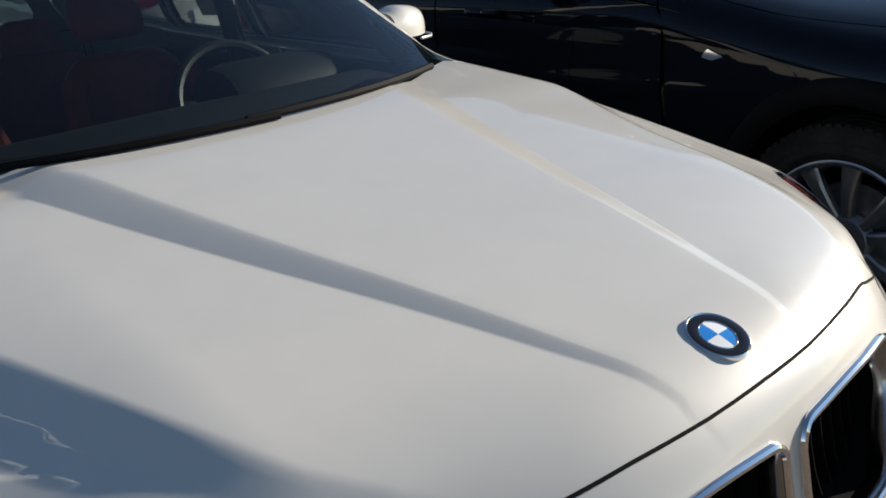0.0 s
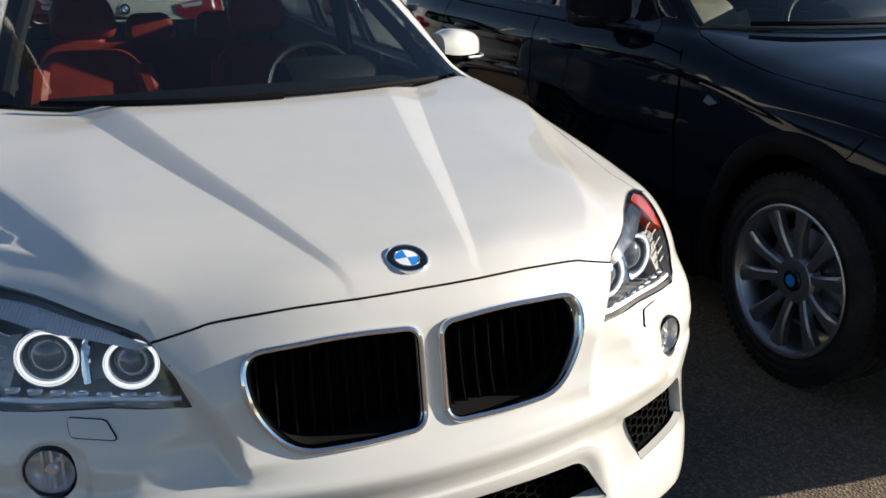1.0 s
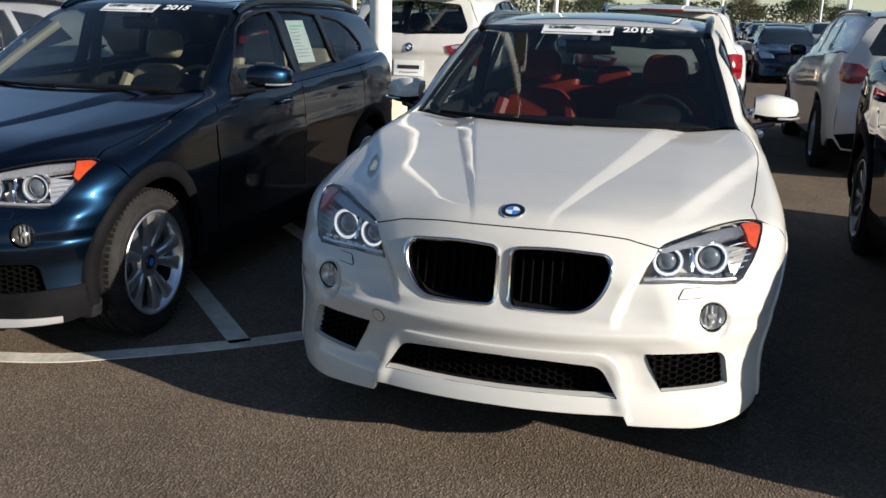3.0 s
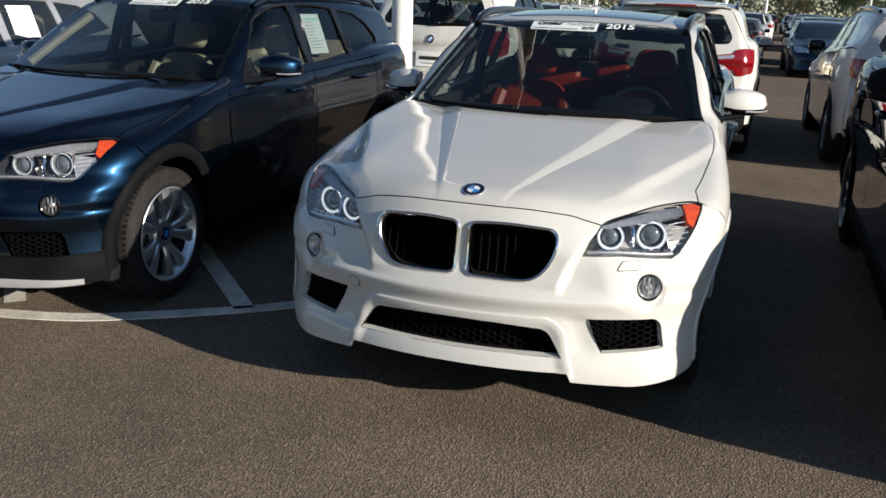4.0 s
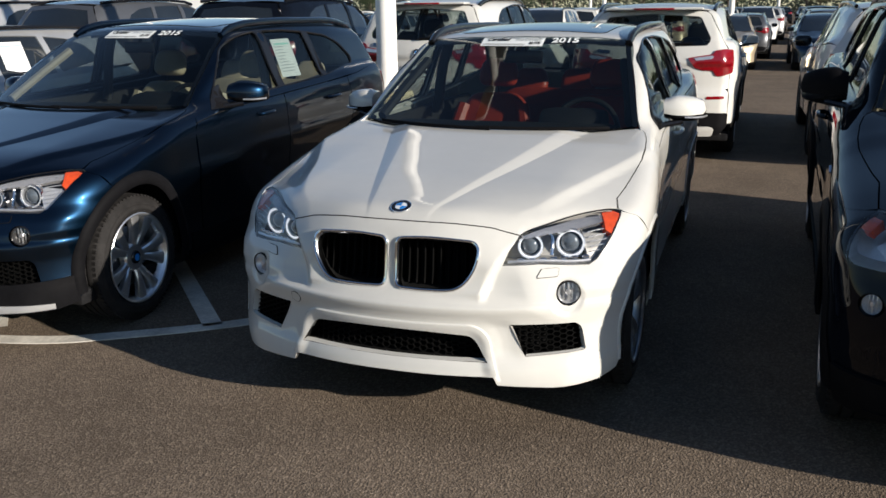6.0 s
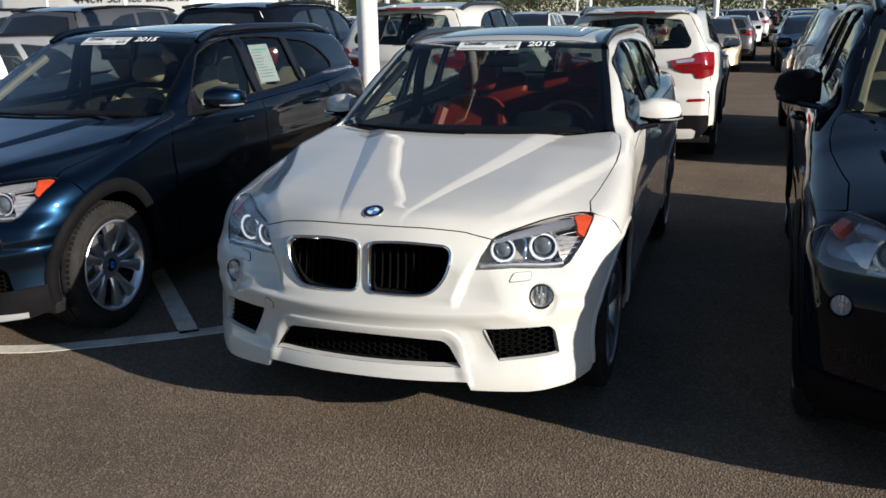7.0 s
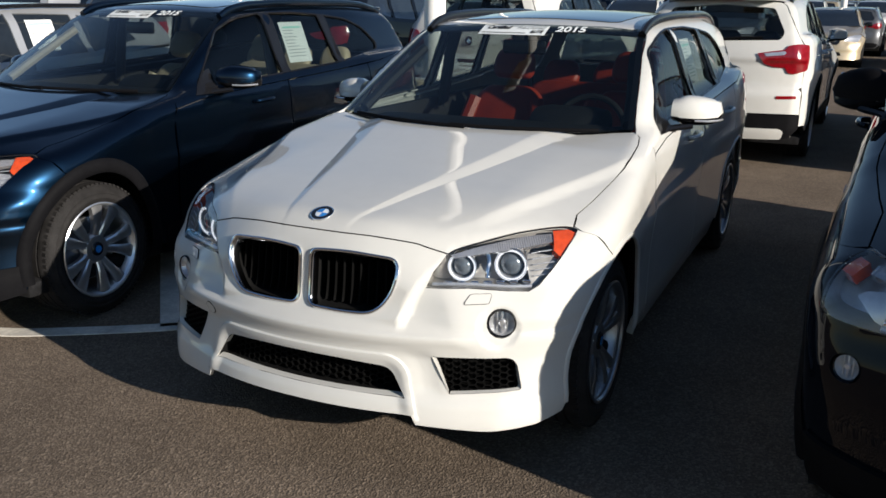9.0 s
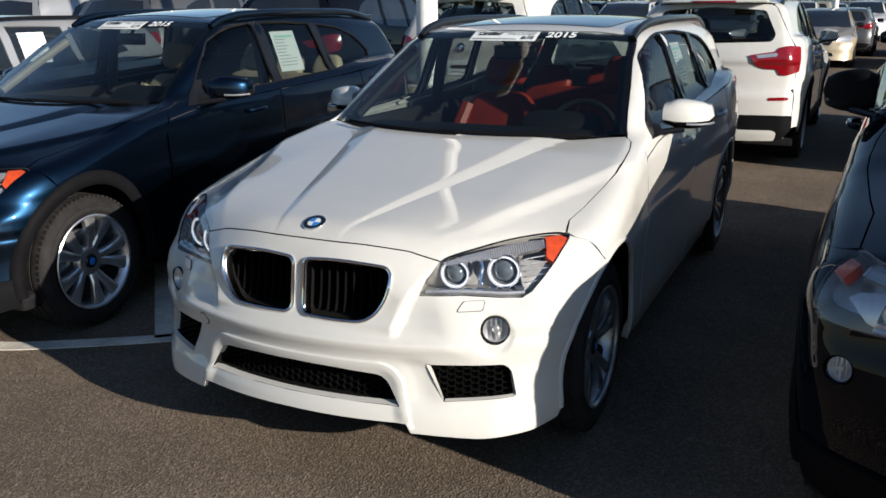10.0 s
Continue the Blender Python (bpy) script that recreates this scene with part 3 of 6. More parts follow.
# ---------------------------------------------------------------- outlines of the panels (flat points of a view)
KIDNEY = rounded([(0.021, 0.764), (0.16, 0.772), (0.349, 0.757), (0.334, 0.662), (0.272, 0.581), (0.150, 0.575), (0.021, 0.578)], [0.030, 0.10, 0.042, 0.06, 0.06, 0.05, 0.032], 6)
LAMP = [(0.435, 0.671), (0.458, 0.725), (0.503, 0.778), (0.615, 0.808), (0.758, 0.826), (0.94, 0.831), (1.0, 0.82), (0.94, 0.785), (0.874, 0.734), (0.807, 0.678), (0.77, 0.662), (0.70, 0.664), (0.572, 0.674)]
TALL_LAMP = [(0.46, 0.70), (0.475, 0.74), (0.503, 0.778), (0.60, 0.81), (0.70, 0.828), (0.80, 0.838), (0.868, 0.836), (0.872, 0.80), (0.87, 0.75), (0.862, 0.715), (0.83, 0.70), (0.72, 0.695), (0.58, 0.697)]
LIP_LEAN = 0.22
DUCT = [(0.459, 0.457), (0.705, 0.456), (0.728, 0.435), (0.745, 0.345), (0.515, 0.333)]
FOG_AT, FOG_R = (0.677, 0.567), 0.047
HOOD_FRONT = [tuple(p) for p in bow((0.0, 0.822), (0.2, 0.820), (0.29, 0.815), (0.39, 0.805), (0.43, 0.796), (0.503, 0.778), n=5)]
SHUT = [(0.757, 0.62), (0.772, 0.75), (0.786, 0.92), (0.797, 1.06), (0.796, 1.18), (0.783, 1.32), (0.763, 1.42), (0.730, 1.475)]
COWL = [(0.655, 1.445), (0.58, 1.398), (0.48, 1.345), (0.33, 1.292), (0.19, 1.266), (0.0, 1.255)]


def arch(yc, r, a0, a1, n=18):
    """Points (y, z) on a wheel arch, angles from the front over the top."""
    back = 0.885 if yc < 1 else 1.0
    return [(yc - r * math.cos(radians(a)) * (back if a > 90 else 1.0), 0.322 + r * math.sin(radians(a))) for a in np.linspace(a0, a1, n)]


def circle(c, r, n=28, squash=1.0):
    return np.array([(c[0] + r * math.cos(2 * math.pi * i / n), c[1] + r * squash * math.sin(2 * math.pi * i / n)) for i in range(n)])


def both(loop):
    """A half outline from the middle line outwards, closed by its mirror."""
    loop = [tuple(p) for p in loop]
    return np.array(loop + [(-a, b) for a, b in reversed(loop) if abs(a) > 1e-6])


def par(view, pts3):
    return VIEWS[view][1](np.asarray(pts3, float))


def hexmesh(view, loop, cell, bar, depth, toward, fn=body_f):
    """A honeycomb insert over an outline."""
    loop = np.asarray(loop, float)
    lo, hi = loop.min(0), loop.max(0)
    segs = set()
    h = cell * math.sqrt(3) / 2 * 0.72
    for i in range(int((hi[0] - lo[0]) / (1.5 * cell)) + 2):
        for j in range(int((hi[1] - lo[1]) / (2 * h)) + 2):
            cx, cy = lo[0] + i * 1.5 * cell, lo[1] + j * 2 * h + (i % 2) * h
            pts = [(round(cx + cell * math.cos(k * math.pi / 3), 4), round(cy + h * 2 / math.sqrt(3) * math.sin(k * math.pi / 3), 4)) for k in range(6)]
            for k in range(6):
                segs.add(tuple(sorted((pts[k], pts[(k + 1) % 6]))))
    segs = sorted(segs)
    mids = np.array([((a[0] + b[0]) / 2, (a[1] + b[1]) / 2) for a, b in segs])
    inner = loop.mean(0) + (loop - loop.mean(0)) * 0.95
    segs = [s for s, ok in zip(segs, inside_loop(mids, inner)) if ok]
    spots = sorted({p for s in segs for p in s})
    at = dict(zip(spots, on(view, spots, fn) + np.array(toward) * depth))
    V, F = [], []
    t = np.array(toward, float)
    for i in range(len(segs)):
        a, b = at[segs[i][0]], at[segs[i][1]]
        d = np.cross(b - a, t)
        d = d / (np.linalg.norm(d) + 1e-9) * bar
        k = len(V)
        V += [a - d, a + d, b + d, b - d, a - d + t * 0.014, a + d + t * 0.014, b + d + t * 0.014, b - d + t * 0.014]
        F += [(k, k + 1, k + 2, k + 3), (k, k + 4, k + 5, k + 1), (k + 2, k + 6, k + 7, k + 3), (k + 1, k + 5, k + 6, k + 2), (k + 3, k + 7, k + 4, k)]
    return np.array(V), F


def pair(name, msh, mat_, car, label="", normals=True):
    """A part and its mirror image."""
    out = []
    for flip in (False, True):
        if normals:
            v, f, n = mirrored(*msh) if flip else msh
            out.append(part(name, (v, f), mat_, car, label, n))
        else:
            v, f = mirrored(*msh) if flip else msh
            out.append(part(name, (v, f), mat_, car, label))
    return out


def roundel(car, centre, normal, r, name="emblem"):
    """A round badge in plain fields: a black ring with blue and white quarters and a bright rim."""
    nr = Vector(normal).normalized()
    e_y = Vector((0, 0, 1))
    e_y = (e_y - nr * e_y.dot(nr)).normalized()
    m = Matrix((e_y.cross(nr), e_y, nr)).transposed().to_4x4()
    m.translation = Vector(centre)
    rim = moved(lathe([(r, -0.004), (r, 0.003), (r * 0.96, 0.0045), (r * 0.92, 0.003)], 40, "z"), m)
    ring = moved(lathe([(r * 0.925, 0.003), (r * 0.78, 0.0042), (r * 0.60, 0.003)], 40, "z"), m)
    inner = moved(lathe([(r * 0.61, 0.003), (r * 0.585, 0.0042), (r * 0.56, 0.003)], 40, "z"), m)
    e = part(name, rim, CHROME, car, "round badge with blue and white quarters")
    part("badge_ring", ring, GLOSS_BLACK, e)
    part("badge_inner_rim", inner, CHROME, e)
    for k in range(4):
        q = lathe([(r * 0.575, 0.003), (r * 0.3, 0.0037), (0.0005, 0.004)], 8, "z", k * math.pi / 2, math.pi / 2)
        part("badge_quarter", moved(q, m), ROUNDEL_BLUE if k % 2 else ROUNDEL_WHITE, e)
    return e


def build_front(car, coat, sport, ring_mat):
    tall = STYLE["tall"]
    shape = TALL_LAMP if tall else LAMP
    fog_at = (0.755, 0.60) if tall else FOG_AT

    def fit(pts):
        """Moves points of the lamp's inside to the lamp of the taller car."""
        p = np.array(pts, float)
        if tall:
            p = np.stack([0.46 + (p[..., 0] - 0.435) * 0.722, 0.70 + (p[..., 1] - 0.671) * 0.86], -1)
        return p
    # bumper skin: hood line, lamp edge, wheel arch and lower edge
    seam = par("front", on("side", [(0.565, 0.80), (0.60, 0.745)]))
    join = np.array([np.array(shape[6]) * (1 - k) + seam[0] * k for k in (0.2, 0.4, 0.6, 0.8)])
    seam = np.concatenate([join, seam])
    a = arch(0.80, 0.42, 68, -8, 12)
    a = [p for p in a if p[1] < 0.742]
    arch_q = par("front", on("side", a))
    lamp_low = [shape[0]] + shape[:6:-1]
    low = [(0.90, 0.235), (0.794, 0.217), (0.615, 0.214), (0.412, 0.230), (0.398, 0.262), (0.0, 0.266)]
    half = HOOD_FRONT + [shape[1]] + [tuple(p) for p in lamp_low] + [shape[6]] + [tuple(p) for p in seam] + [tuple(p) for p in arch_q] + low
    outer = both(half)
    lower_hole = rounded(both([(0.0, 0.427), (0.150, 0.424), (0.325, 0.412), (0.378, 0.314), (0.15, 0.317), (0.0, 0.317)]), [0, 0.02, 0.035, 0.006, 0, 0, 0, 0.006, 0.035, 0.02], 6)
    duct = rounded(DUCT, [0.004, 0.02, 0.015, 0.012, 0.004], 4)
    kid = np.array(KIDNEY)
    fog = circle(fog_at, FOG_R * (0.74 if tall else 1.0))
    flip = lambda lp: np.asarray(lp)[::-1] * (-1, 1)
    holes = [kid, flip(kid), lower_hole, fog, flip(fog)]
    if not tall:
        holes += [duct, flip(duct)]

    def skin(p):
        """The body with a crisp lip round the lower opening and hollows round the fog lamps."""
        d = body_f(p)
        s, z = 1.2 * np.arctan2(np.abs(p[:, 0]), 1.25 - p[:, 1]), p[:, 2]
        # distance outside the raised lip, which runs over the opening and down to the corner blade
        edge = np.hypot(np.maximum(s - 0.30, 0), np.maximum(z - 0.365, 0)) - 0.090
        edge = np.where(z > 0.365, edge, s - 0.39 - LIP_LEAN * (0.365 - z))
        lip = 0.010 * ease(0.005, -0.001, edge) * ease(-0.055, -0.010, edge) * ease(0.225, 0.30, z)
        fall = 0.005 * ease(0.0, 0.05, edge) * ease(0.12, 0.06, edge) * ease(0.30, 0.36, z) * ease(0.50, 0.44, z)
        f_d = np.hypot(s - FOG_AT[0] + 0.010, z - FOG_AT[1] + 0.014)
        hollow = 0.012 * ease(0.074, 0.050, f_d)
        return d - lip + fall + hollow

    creases = [np.stack([np.linspace(-0.52, 0.52, 60), np.full(60, zc)], 1) for zc in (0.516, 0.524, 0.532, 0.541)]
    creases += [np.stack([q * (cheek_x(np.linspace(0.575, 0.735, 16)) * 1.045 + off), np.linspace(0.575, 0.735, 16)], 1) for q in (1, -1) for off in (0.0, 0.018, 0.034)]
    for off in (0.006, 0.002, -0.002, -0.012, -0.03):
        r = 0.09 + off
        turn = np.linspace(0, math.pi / 2, 14)
        line = [(0.30 + r * math.cos(a), 0.365 + r * math.sin(a)) for a in turn]
        line = [(0.39 + off + LIP_LEAN * (0.365 - z), z) for z in (0.275, 0.29, 0.32, 0.345)] + line
        if off > -0.025:
            line += [(x, 0.455 + off) for x in np.linspace(0.28, 0.0, 16)]
            creases.append(np.array(line + [(-x, z) for x, z in line[-2::-1]]))
    if not sport:
        skin = body_f
    v, f, n = sheet("front", outer, holes, 0.0105 if sport else 0.0125, fn=skin, lip=0.014, hole_lip=0.03, lines=creases if sport else ())
    part("front_bumper", (v, f), coat, car, "", n)
    if not sport:
        clad = both([(0.0, 0.350), (0.45, 0.352), (0.62, 0.345), (0.78, 0.352), (0.90, 0.36), (0.90, 0.235), (0.794, 0.215), (0.0, 0.225)])
        v, f, n = sheet("front", clad, (), 0.03, lift=0.012, lip=0.03)
        part("bumper_cladding", (v, f), PLASTIC, car, "black plastic lower bumper", n)
        strip = both([(0.0, 0.262), (0.50, 0.258), (0.79, 0.246), (0.79, 0.222), (0.0, 0.228)])
        v, f, n = sheet("front", strip, (), 0.03, lift=0.018, lip=0.02)
        part("skid_strip", (v, f), PLASTIC if tall else SILVER, car, "lower skid strip", n)
    # kidney grilles
    for sgn in (1, -1):
        k = kid * (sgn, 1)
        path = on("front", k, body_f)
        nr = gradient(body_f, path)
        lip_in = path.mean(0) - path
        lip_in = lip_in / np.linalg.norm(lip_in, axis=1)[:, None]
        frame_ob = part("kidney_grille", tube(path + nr * 0.003, 0.0062, 8, True, 1.0, nr), CHROME, car, "chrome-framed kidney grille with black vertical slats")
        m_ = len(path)
        rings = [path + nr * 0.006, path + lip_in * 0.006 + nr * 0.002, path + lip_in * 0.0105 - nr * 0.008, path + lip_in * 0.0115 - nr * 0.030]
        band = [(r * m_ + i, r * m_ + (i + 1) % m_, (r + 1) * m_ + (i + 1) % m_, (r + 1) * m_ + i) for r in range(3) for i in range(m_)]
        part("grille_bevel", (np.concatenate(rings), band), DARK_CHROME, frame_ob, "chrome inner bevel with its dark reflection in the colour")
        w = well("front", k, 0.11, (0, 1, 0.0))
        part("grille_cavity", w, CAVITY, frame_ob)
        xs = np.linspace(k[:, 0].min(), k[:, 0].max(), 11)[1:-1]
        rows = []
        for x in xs:
            zs = [z for z in np.linspace(0.55, 0.80, 60) if inside_loop(np.array([(x, z)]), k)[0]]
            rows += [(x, z) for z in np.linspace(min(zs) + 0.004, max(zs) - 0.004, 6)]
        rows = on("front", rows).reshape(len(xs), 6, 3)
        for pts in rows:
            pts = pts + np.array([0, 0.055, 0])
            V = []
            for p in pts:
                V += [p + np.array(o) for o in ((-0.0024, 0.0, 0), (-0.001, -0.004, 0), (0.001, -0.004, 0), (0.0024, 0.0, 0), (0.0024, 0.04, 0), (-0.0024, 0.04, 0))]
            F = [(i * 6 + j, i * 6 + (j + 1) % 6, i * 6 + 6 + (j + 1) % 6, i * 6 + 6 + j) for i in range(5) for j in range(6)]
            F += [tuple(range(6)), tuple(range(35, 29, -1))]
            part("grille_slat", (np.array(V), F), SLAT, frame_ob)
    # lower grille and side ducts
    g = part("lower_grille", well("front", lower_hole, 0.14, (0, 1, 0)), CAVITY, car, "black honeycomb lower grille")
    part("honeycomb", hexmesh("front", lower_hole, 0.0165, 0.0018, 0.055, (0, 1, 0)), SLAT, g)
    if sport:
        xs = np.linspace(-0.372, 0.372, 25)
        fr = on("front", np.stack([xs, np.full(25, 0.3165)], 1), skin)
        bk = fr + np.array([0, 0.030, 0.004])
        shelf = (np.concatenate([fr, bk, fr - (0, 0, 0.03), bk - (0, 0, 0.03)]), [(i, i + 1, 26 + i, 25 + i) for i in range(24)] + [(51 + i, 50 + i, 75 + i, 76 + i) for i in range(24)])
        part("splitter_shelf", shelf, coat, car)
    for sgn in (1, -1):
        d = duct * (sgn, 1)
        if sport:
            fr = on("front", [(sgn * (0.517 + 0.226 * k / 8), 0.3345 + 0.0118 * k / 8) for k in range(9)], skin)
            bk = fr + np.array([-0.004 * sgn, 0.016, 0.003])
            quads = [(i, i + 1, 10 + i, 9 + i) for i in range(8)]
            part("intake_shelf", (np.concatenate([fr, bk]), quads if sgn > 0 else [tuple(reversed(q)) for q in quads]), coat, car)
        if not tall:
            g = part("side_intake", well("front", d, 0.10, (-0.45 * sgn, 0.9, 0)), CAVITY, car, "black honeycomb side intake")
            part("honeycomb", hexmesh("front", d, 0.0165, 0.0018, 0.028, (-0.3 * sgn, 0.9, 0)), SLAT, g)
        # fog lamp
        c = on("front", [np.array(fog_at) * (sgn, 1)])[0]
        nr = Vector((0.34 * sgn, -0.94, 0.02)).normalized()
        m = Matrix.Translation(Vector(c) - nr * 0.016) @ nr.to_track_quat("Z", "Y").to_matrix().to_4x4() @ (Matrix.Scale(0.72, 4) if tall else Matrix.Identity(4))
        body = part("fog_lamp", moved(lathe([(0.047, -0.03), (0.047, 0.004), (0.0445, 0.009), (0.041, 0.006)], 36, "z"), m), GLOSS_BLACK, car, "round clear fog lamp in a black ring")
        part("fog_reflector", moved(lathe([(0.0415, 0.004), (0.036, -0.012), (0.02, -0.024), (0.0005, -0.028)], 28, "z"), m), LAMP_SILVER if sport or tall else LAMP_DARK, body)
        part("fog_bulb_shield", moved(joined(lathe([(0.012, -0.026), (0.012, -0.004), (0.008, 0.0), (0.0005, 0.0)], 14, "z"), block((-0.003, -0.038, -0.02), (0.003, 0.038, -0.006), 0.001), block((-0.018, -0.033, -0.018), (-0.014, 0.033, -0.008), 0.001), block((0.014, -0.033, -0.018), (0.018, 0.033, -0.008), 0.001)), m), LAMP_SILVER, body)
        lens = part("fog_lens", moved(lathe([(0.0425, 0.006), (0.034, 0.011), (0.018, 0.0135), (0.0005, 0.014)], 32, "z"), m), LENS, body)
        lens.visible_shadow = False
        # washer cover
        wl = rounded(np.array([(0.557, 0.628), (0.58, 0.657), (0.648, 0.658), (0.638, 0.630)]) * (sgn, 1), 0.008, 3)
        v, f, n = sheet("front", wl, (), 0.012, lift=0.004, lip=0.006)
        part("washer_cover", (v, f), coat, car, "", n)
        edge = on("front", wl) + gradient(body_f, on("front", wl)) * 0.0012
        part("washer_gap", tube(edge, 0.0022, 5, True), CAVITY, car)
    v, f, n = sheet("front", circle((-0.415, 0.488), 0.0215), (), 0.01, lift=0.0015, lip=0.004)
    part("tow_cover", (v, f), coat, car, "", n)
    tc = on("front", circle((-0.415, 0.488), 0.0225))
    part("tow_cover_gap", tube(tc, 0.0014, 5, True), CAVITY, car)
    part("hood_gap", tube(on("front", HOOD_FRONT[::-1] + [(-a, b) for a, b in HOOD_FRONT[1:]]), 0.0024, 6), CAVITY, car)
    # headlamps
    for sgn in (1, -1):
        lamp = np.array(shape) * (sgn, 1)
        lamp_s = bow(*lamp, n=4, closed=True)
        box_v, box_f = well("front", lamp_s, 0.11, (-0.30 * sgn, 0.95, 0.0), taper=0.96)
        h = part("headlamp", (box_v, box_f), LAMP_SILVER if tall else LAMP_GREY if sport else LAMP_DARK, car, "twin-projector headlamp under a clear cover")
        path = on("front", lamp_s)
        nr = gradient(body_f, path)
        part("lamp_seal", tube(path - nr * 0.0035, 0.0032, 6, True, 1.0, nr), GLOSS_BLACK, h)
        v, f, n = sheet("front", lamp_s, (), 0.02, lip=0.004, lift=-0.0005)
        lens = part("lamp_cover", (v, f), LENS, h, "clear polycarbonate cover", n)
        lens.visible_shadow = False
        # eyebrow trim along the top, amber at its outer end
        brow_top = fit(bow((0.515, 0.775), (0.615, 0.800), (0.758, 0.818), (0.90, 0.822), n=5))
        brow_low = fit(bow((0.895, 0.802), (0.758, 0.789), (0.62, 0.778), (0.53, 0.766), n=5))
        loop = np.concatenate([brow_top, brow_low]) * (sgn, 1)
        v, f, n = sheet("front", loop, (), 0.015, lift=-0.012, lip=0.02)
        b = part("lamp_brow", (v, f), BROW, h, "ribbed silver lamp brow", n)
        ribs, ends = [], []
        for t in np.linspace(0.04, 0.96, 48):
            i = t * (len(brow_top) - 1)
            a0 = np.array([np.interp(i, range(len(brow_top)), brow_top[:, k]) for k in (0, 1)])
            rl = brow_low[::-1]
            a1 = np.array([np.interp(t * (len(rl) - 1), range(len(rl)), rl[:, k]) for k in (0, 1)])
            ends += [a0, a1]
        ends = on("front", np.array(ends) * (sgn, 1), body_f, -0.011)
        ribs = [tube(ends[i:i + 2], 0.0010, 4) for i in range(0, len(ends), 2)]
        part("brow_ribs", joined(*ribs), BROW, b)
        amber = (np.array([(0.815, 0.826), (0.858, 0.828), (0.862, 0.800), (0.82, 0.796)]) if tall else np.array([(0.905, 0.825), (0.97, 0.826), (0.992, 0.817), (0.935, 0.778), (0.905, 0.752), (0.880, 0.775)])) * (sgn, 1)
        v, f, n = sheet("front", amber, (), 0.014, lift=-0.006, lip=0.03)
        part("amber_reflector", (v, f), AMBER, h, "amber side reflector", n)
        chrome_side = fit([(0.775, 0.785), (0.872, 0.772), (0.898, 0.750), (0.862, 0.728), (0.812, 0.690), (0.785, 0.682)]) * (sgn, 1)
        v, f, n = sheet("front", chrome_side, (), 0.014, lift=-0.028, lip=0.03)
        side_r = part("lamp_side_reflector", (v, f), LAMP_GREY if sport else LAMP_SILVER, h, "", n)
        for zz in () if tall else np.linspace(0.70, 0.765, 5):
            seg = on("front", fit([(0.79, zz), (0.83, zz + 0.004), (0.87, zz + 0.006)]) * (sgn, 1)) - np.array([-0.015 * sgn, 0.0, 0]) + np.array([-0.02 * sgn, 0.02, 0])
            part("reflector_rib", tube(seg, 0.002, 5), LAMP_SILVER, side_r)
        sill = fit(bow((0.45, 0.682), (0.57, 0.683), (0.70, 0.674), (0.775, 0.674), n=4)) * (sgn, 1)
        part("lamp_lower_strip", tube(on("front", sill) + np.array([0, 0.014, 0]), 0.006, 6), LAMP_SILVER, h)
        for s in np.linspace(0.50, 0.76, 7):
            c = on("front", fit([(s, 0.6805)]) * (sgn, 1))[0] + np.array([-0.004 * sgn, 0.022, 0.004])
            part("reflector_facet", moved(block((-0.014, -0.004, -0.007), (0.014, 0.004, 0.007), 0.003, 1), Matrix.Translation(Vector(c)) @ Matrix.Rotation(0.4 * sgn, 4, "Z")), CHROME, h)
        # bright bridge between the projectors
        br = on("front", fit([(0.628, 0.775), (0.634, 0.745), (0.630, 0.715), (0.626, 0.690)]) * (sgn, 1)) + np.array([-0.012 * sgn, 0.048, 0])
        part("lamp_bridge", tube(br, 0.008, 8), CHROME, h)
        # the two projectors with light rings
        for (s, z), rr, back in (((0.543, 0.729), 0.041, 0.046), ((0.708, 0.729), 0.047, 0.052)):
            c = on("front", fit([(s, z)]) * (sgn, 1))[0]
            nr = Vector((0.22 * sgn, -0.97, 0.03)).normalized()
            m = Matrix.Translation(Vector(c) - nr * back) @ nr.to_track_quat("Z", "Y").to_matrix().to_4x4()
            bez = part("lamp_bezel", moved(lathe([(rr * 1.2, -0.045), (rr * 1.2, 0.0), (rr * 1.16, 0.006), (rr * 1.10, 0.002), (rr * 1.08, -0.01)], 36, "z"), m), CHROME, h)
            part("light_ring", moved(lathe([(rr * 1.015 + 0.0027 * math.cos(a), 0.0015 + 0.0027 * math.sin(a)) for a in np.linspace(0, 2 * math.pi, 9)], 48, "z"), m), ring_mat, bez)
            part("ring_reflector", moved(lathe([(rr * 1.085, 0.0), (rr * 1.03, -0.010), (rr * 0.96, -0.012), (rr * 0.90, -0.004)], 40, "z"), m), LAMP_SILVER, bez)
            part("projector_shroud", moved(lathe([(rr * 0.905, -0.003), (rr * 0.88, -0.020), (rr * 0.84, -0.024)], 36, "z"), m), LAMP_SILVER, bez)
            part("projector_lens", moved(lathe([(rr * 0.86, -0.024), (rr * 0.74, -0.008), (rr * 0.45, 0.002), (rr * 0.2, 0.006), (0.0005, 0.007)], 32, "z"), m), PROJECTOR, bez)
    # hood
    tip = on("front", [(0.866, 0.838) if tall else (0.985, 0.826)])[0]
    front3 = on("front", HOOD_FRONT)
    lamp3 = on("front", [(a, b + 0.003) for a, b in shape[3:6]] if tall else bow(*LAMP, n=4, closed=True)[9:21] + np.array([0.0, 0.0022]))
    half = [tuple(p[:2]) for p in front3] + [tuple(p[:2]) for p in lamp3] + [(tip[0] - 0.001, tip[1] + 0.012)] + SHUT + COWL
    h_out = both(half)
    lines = []
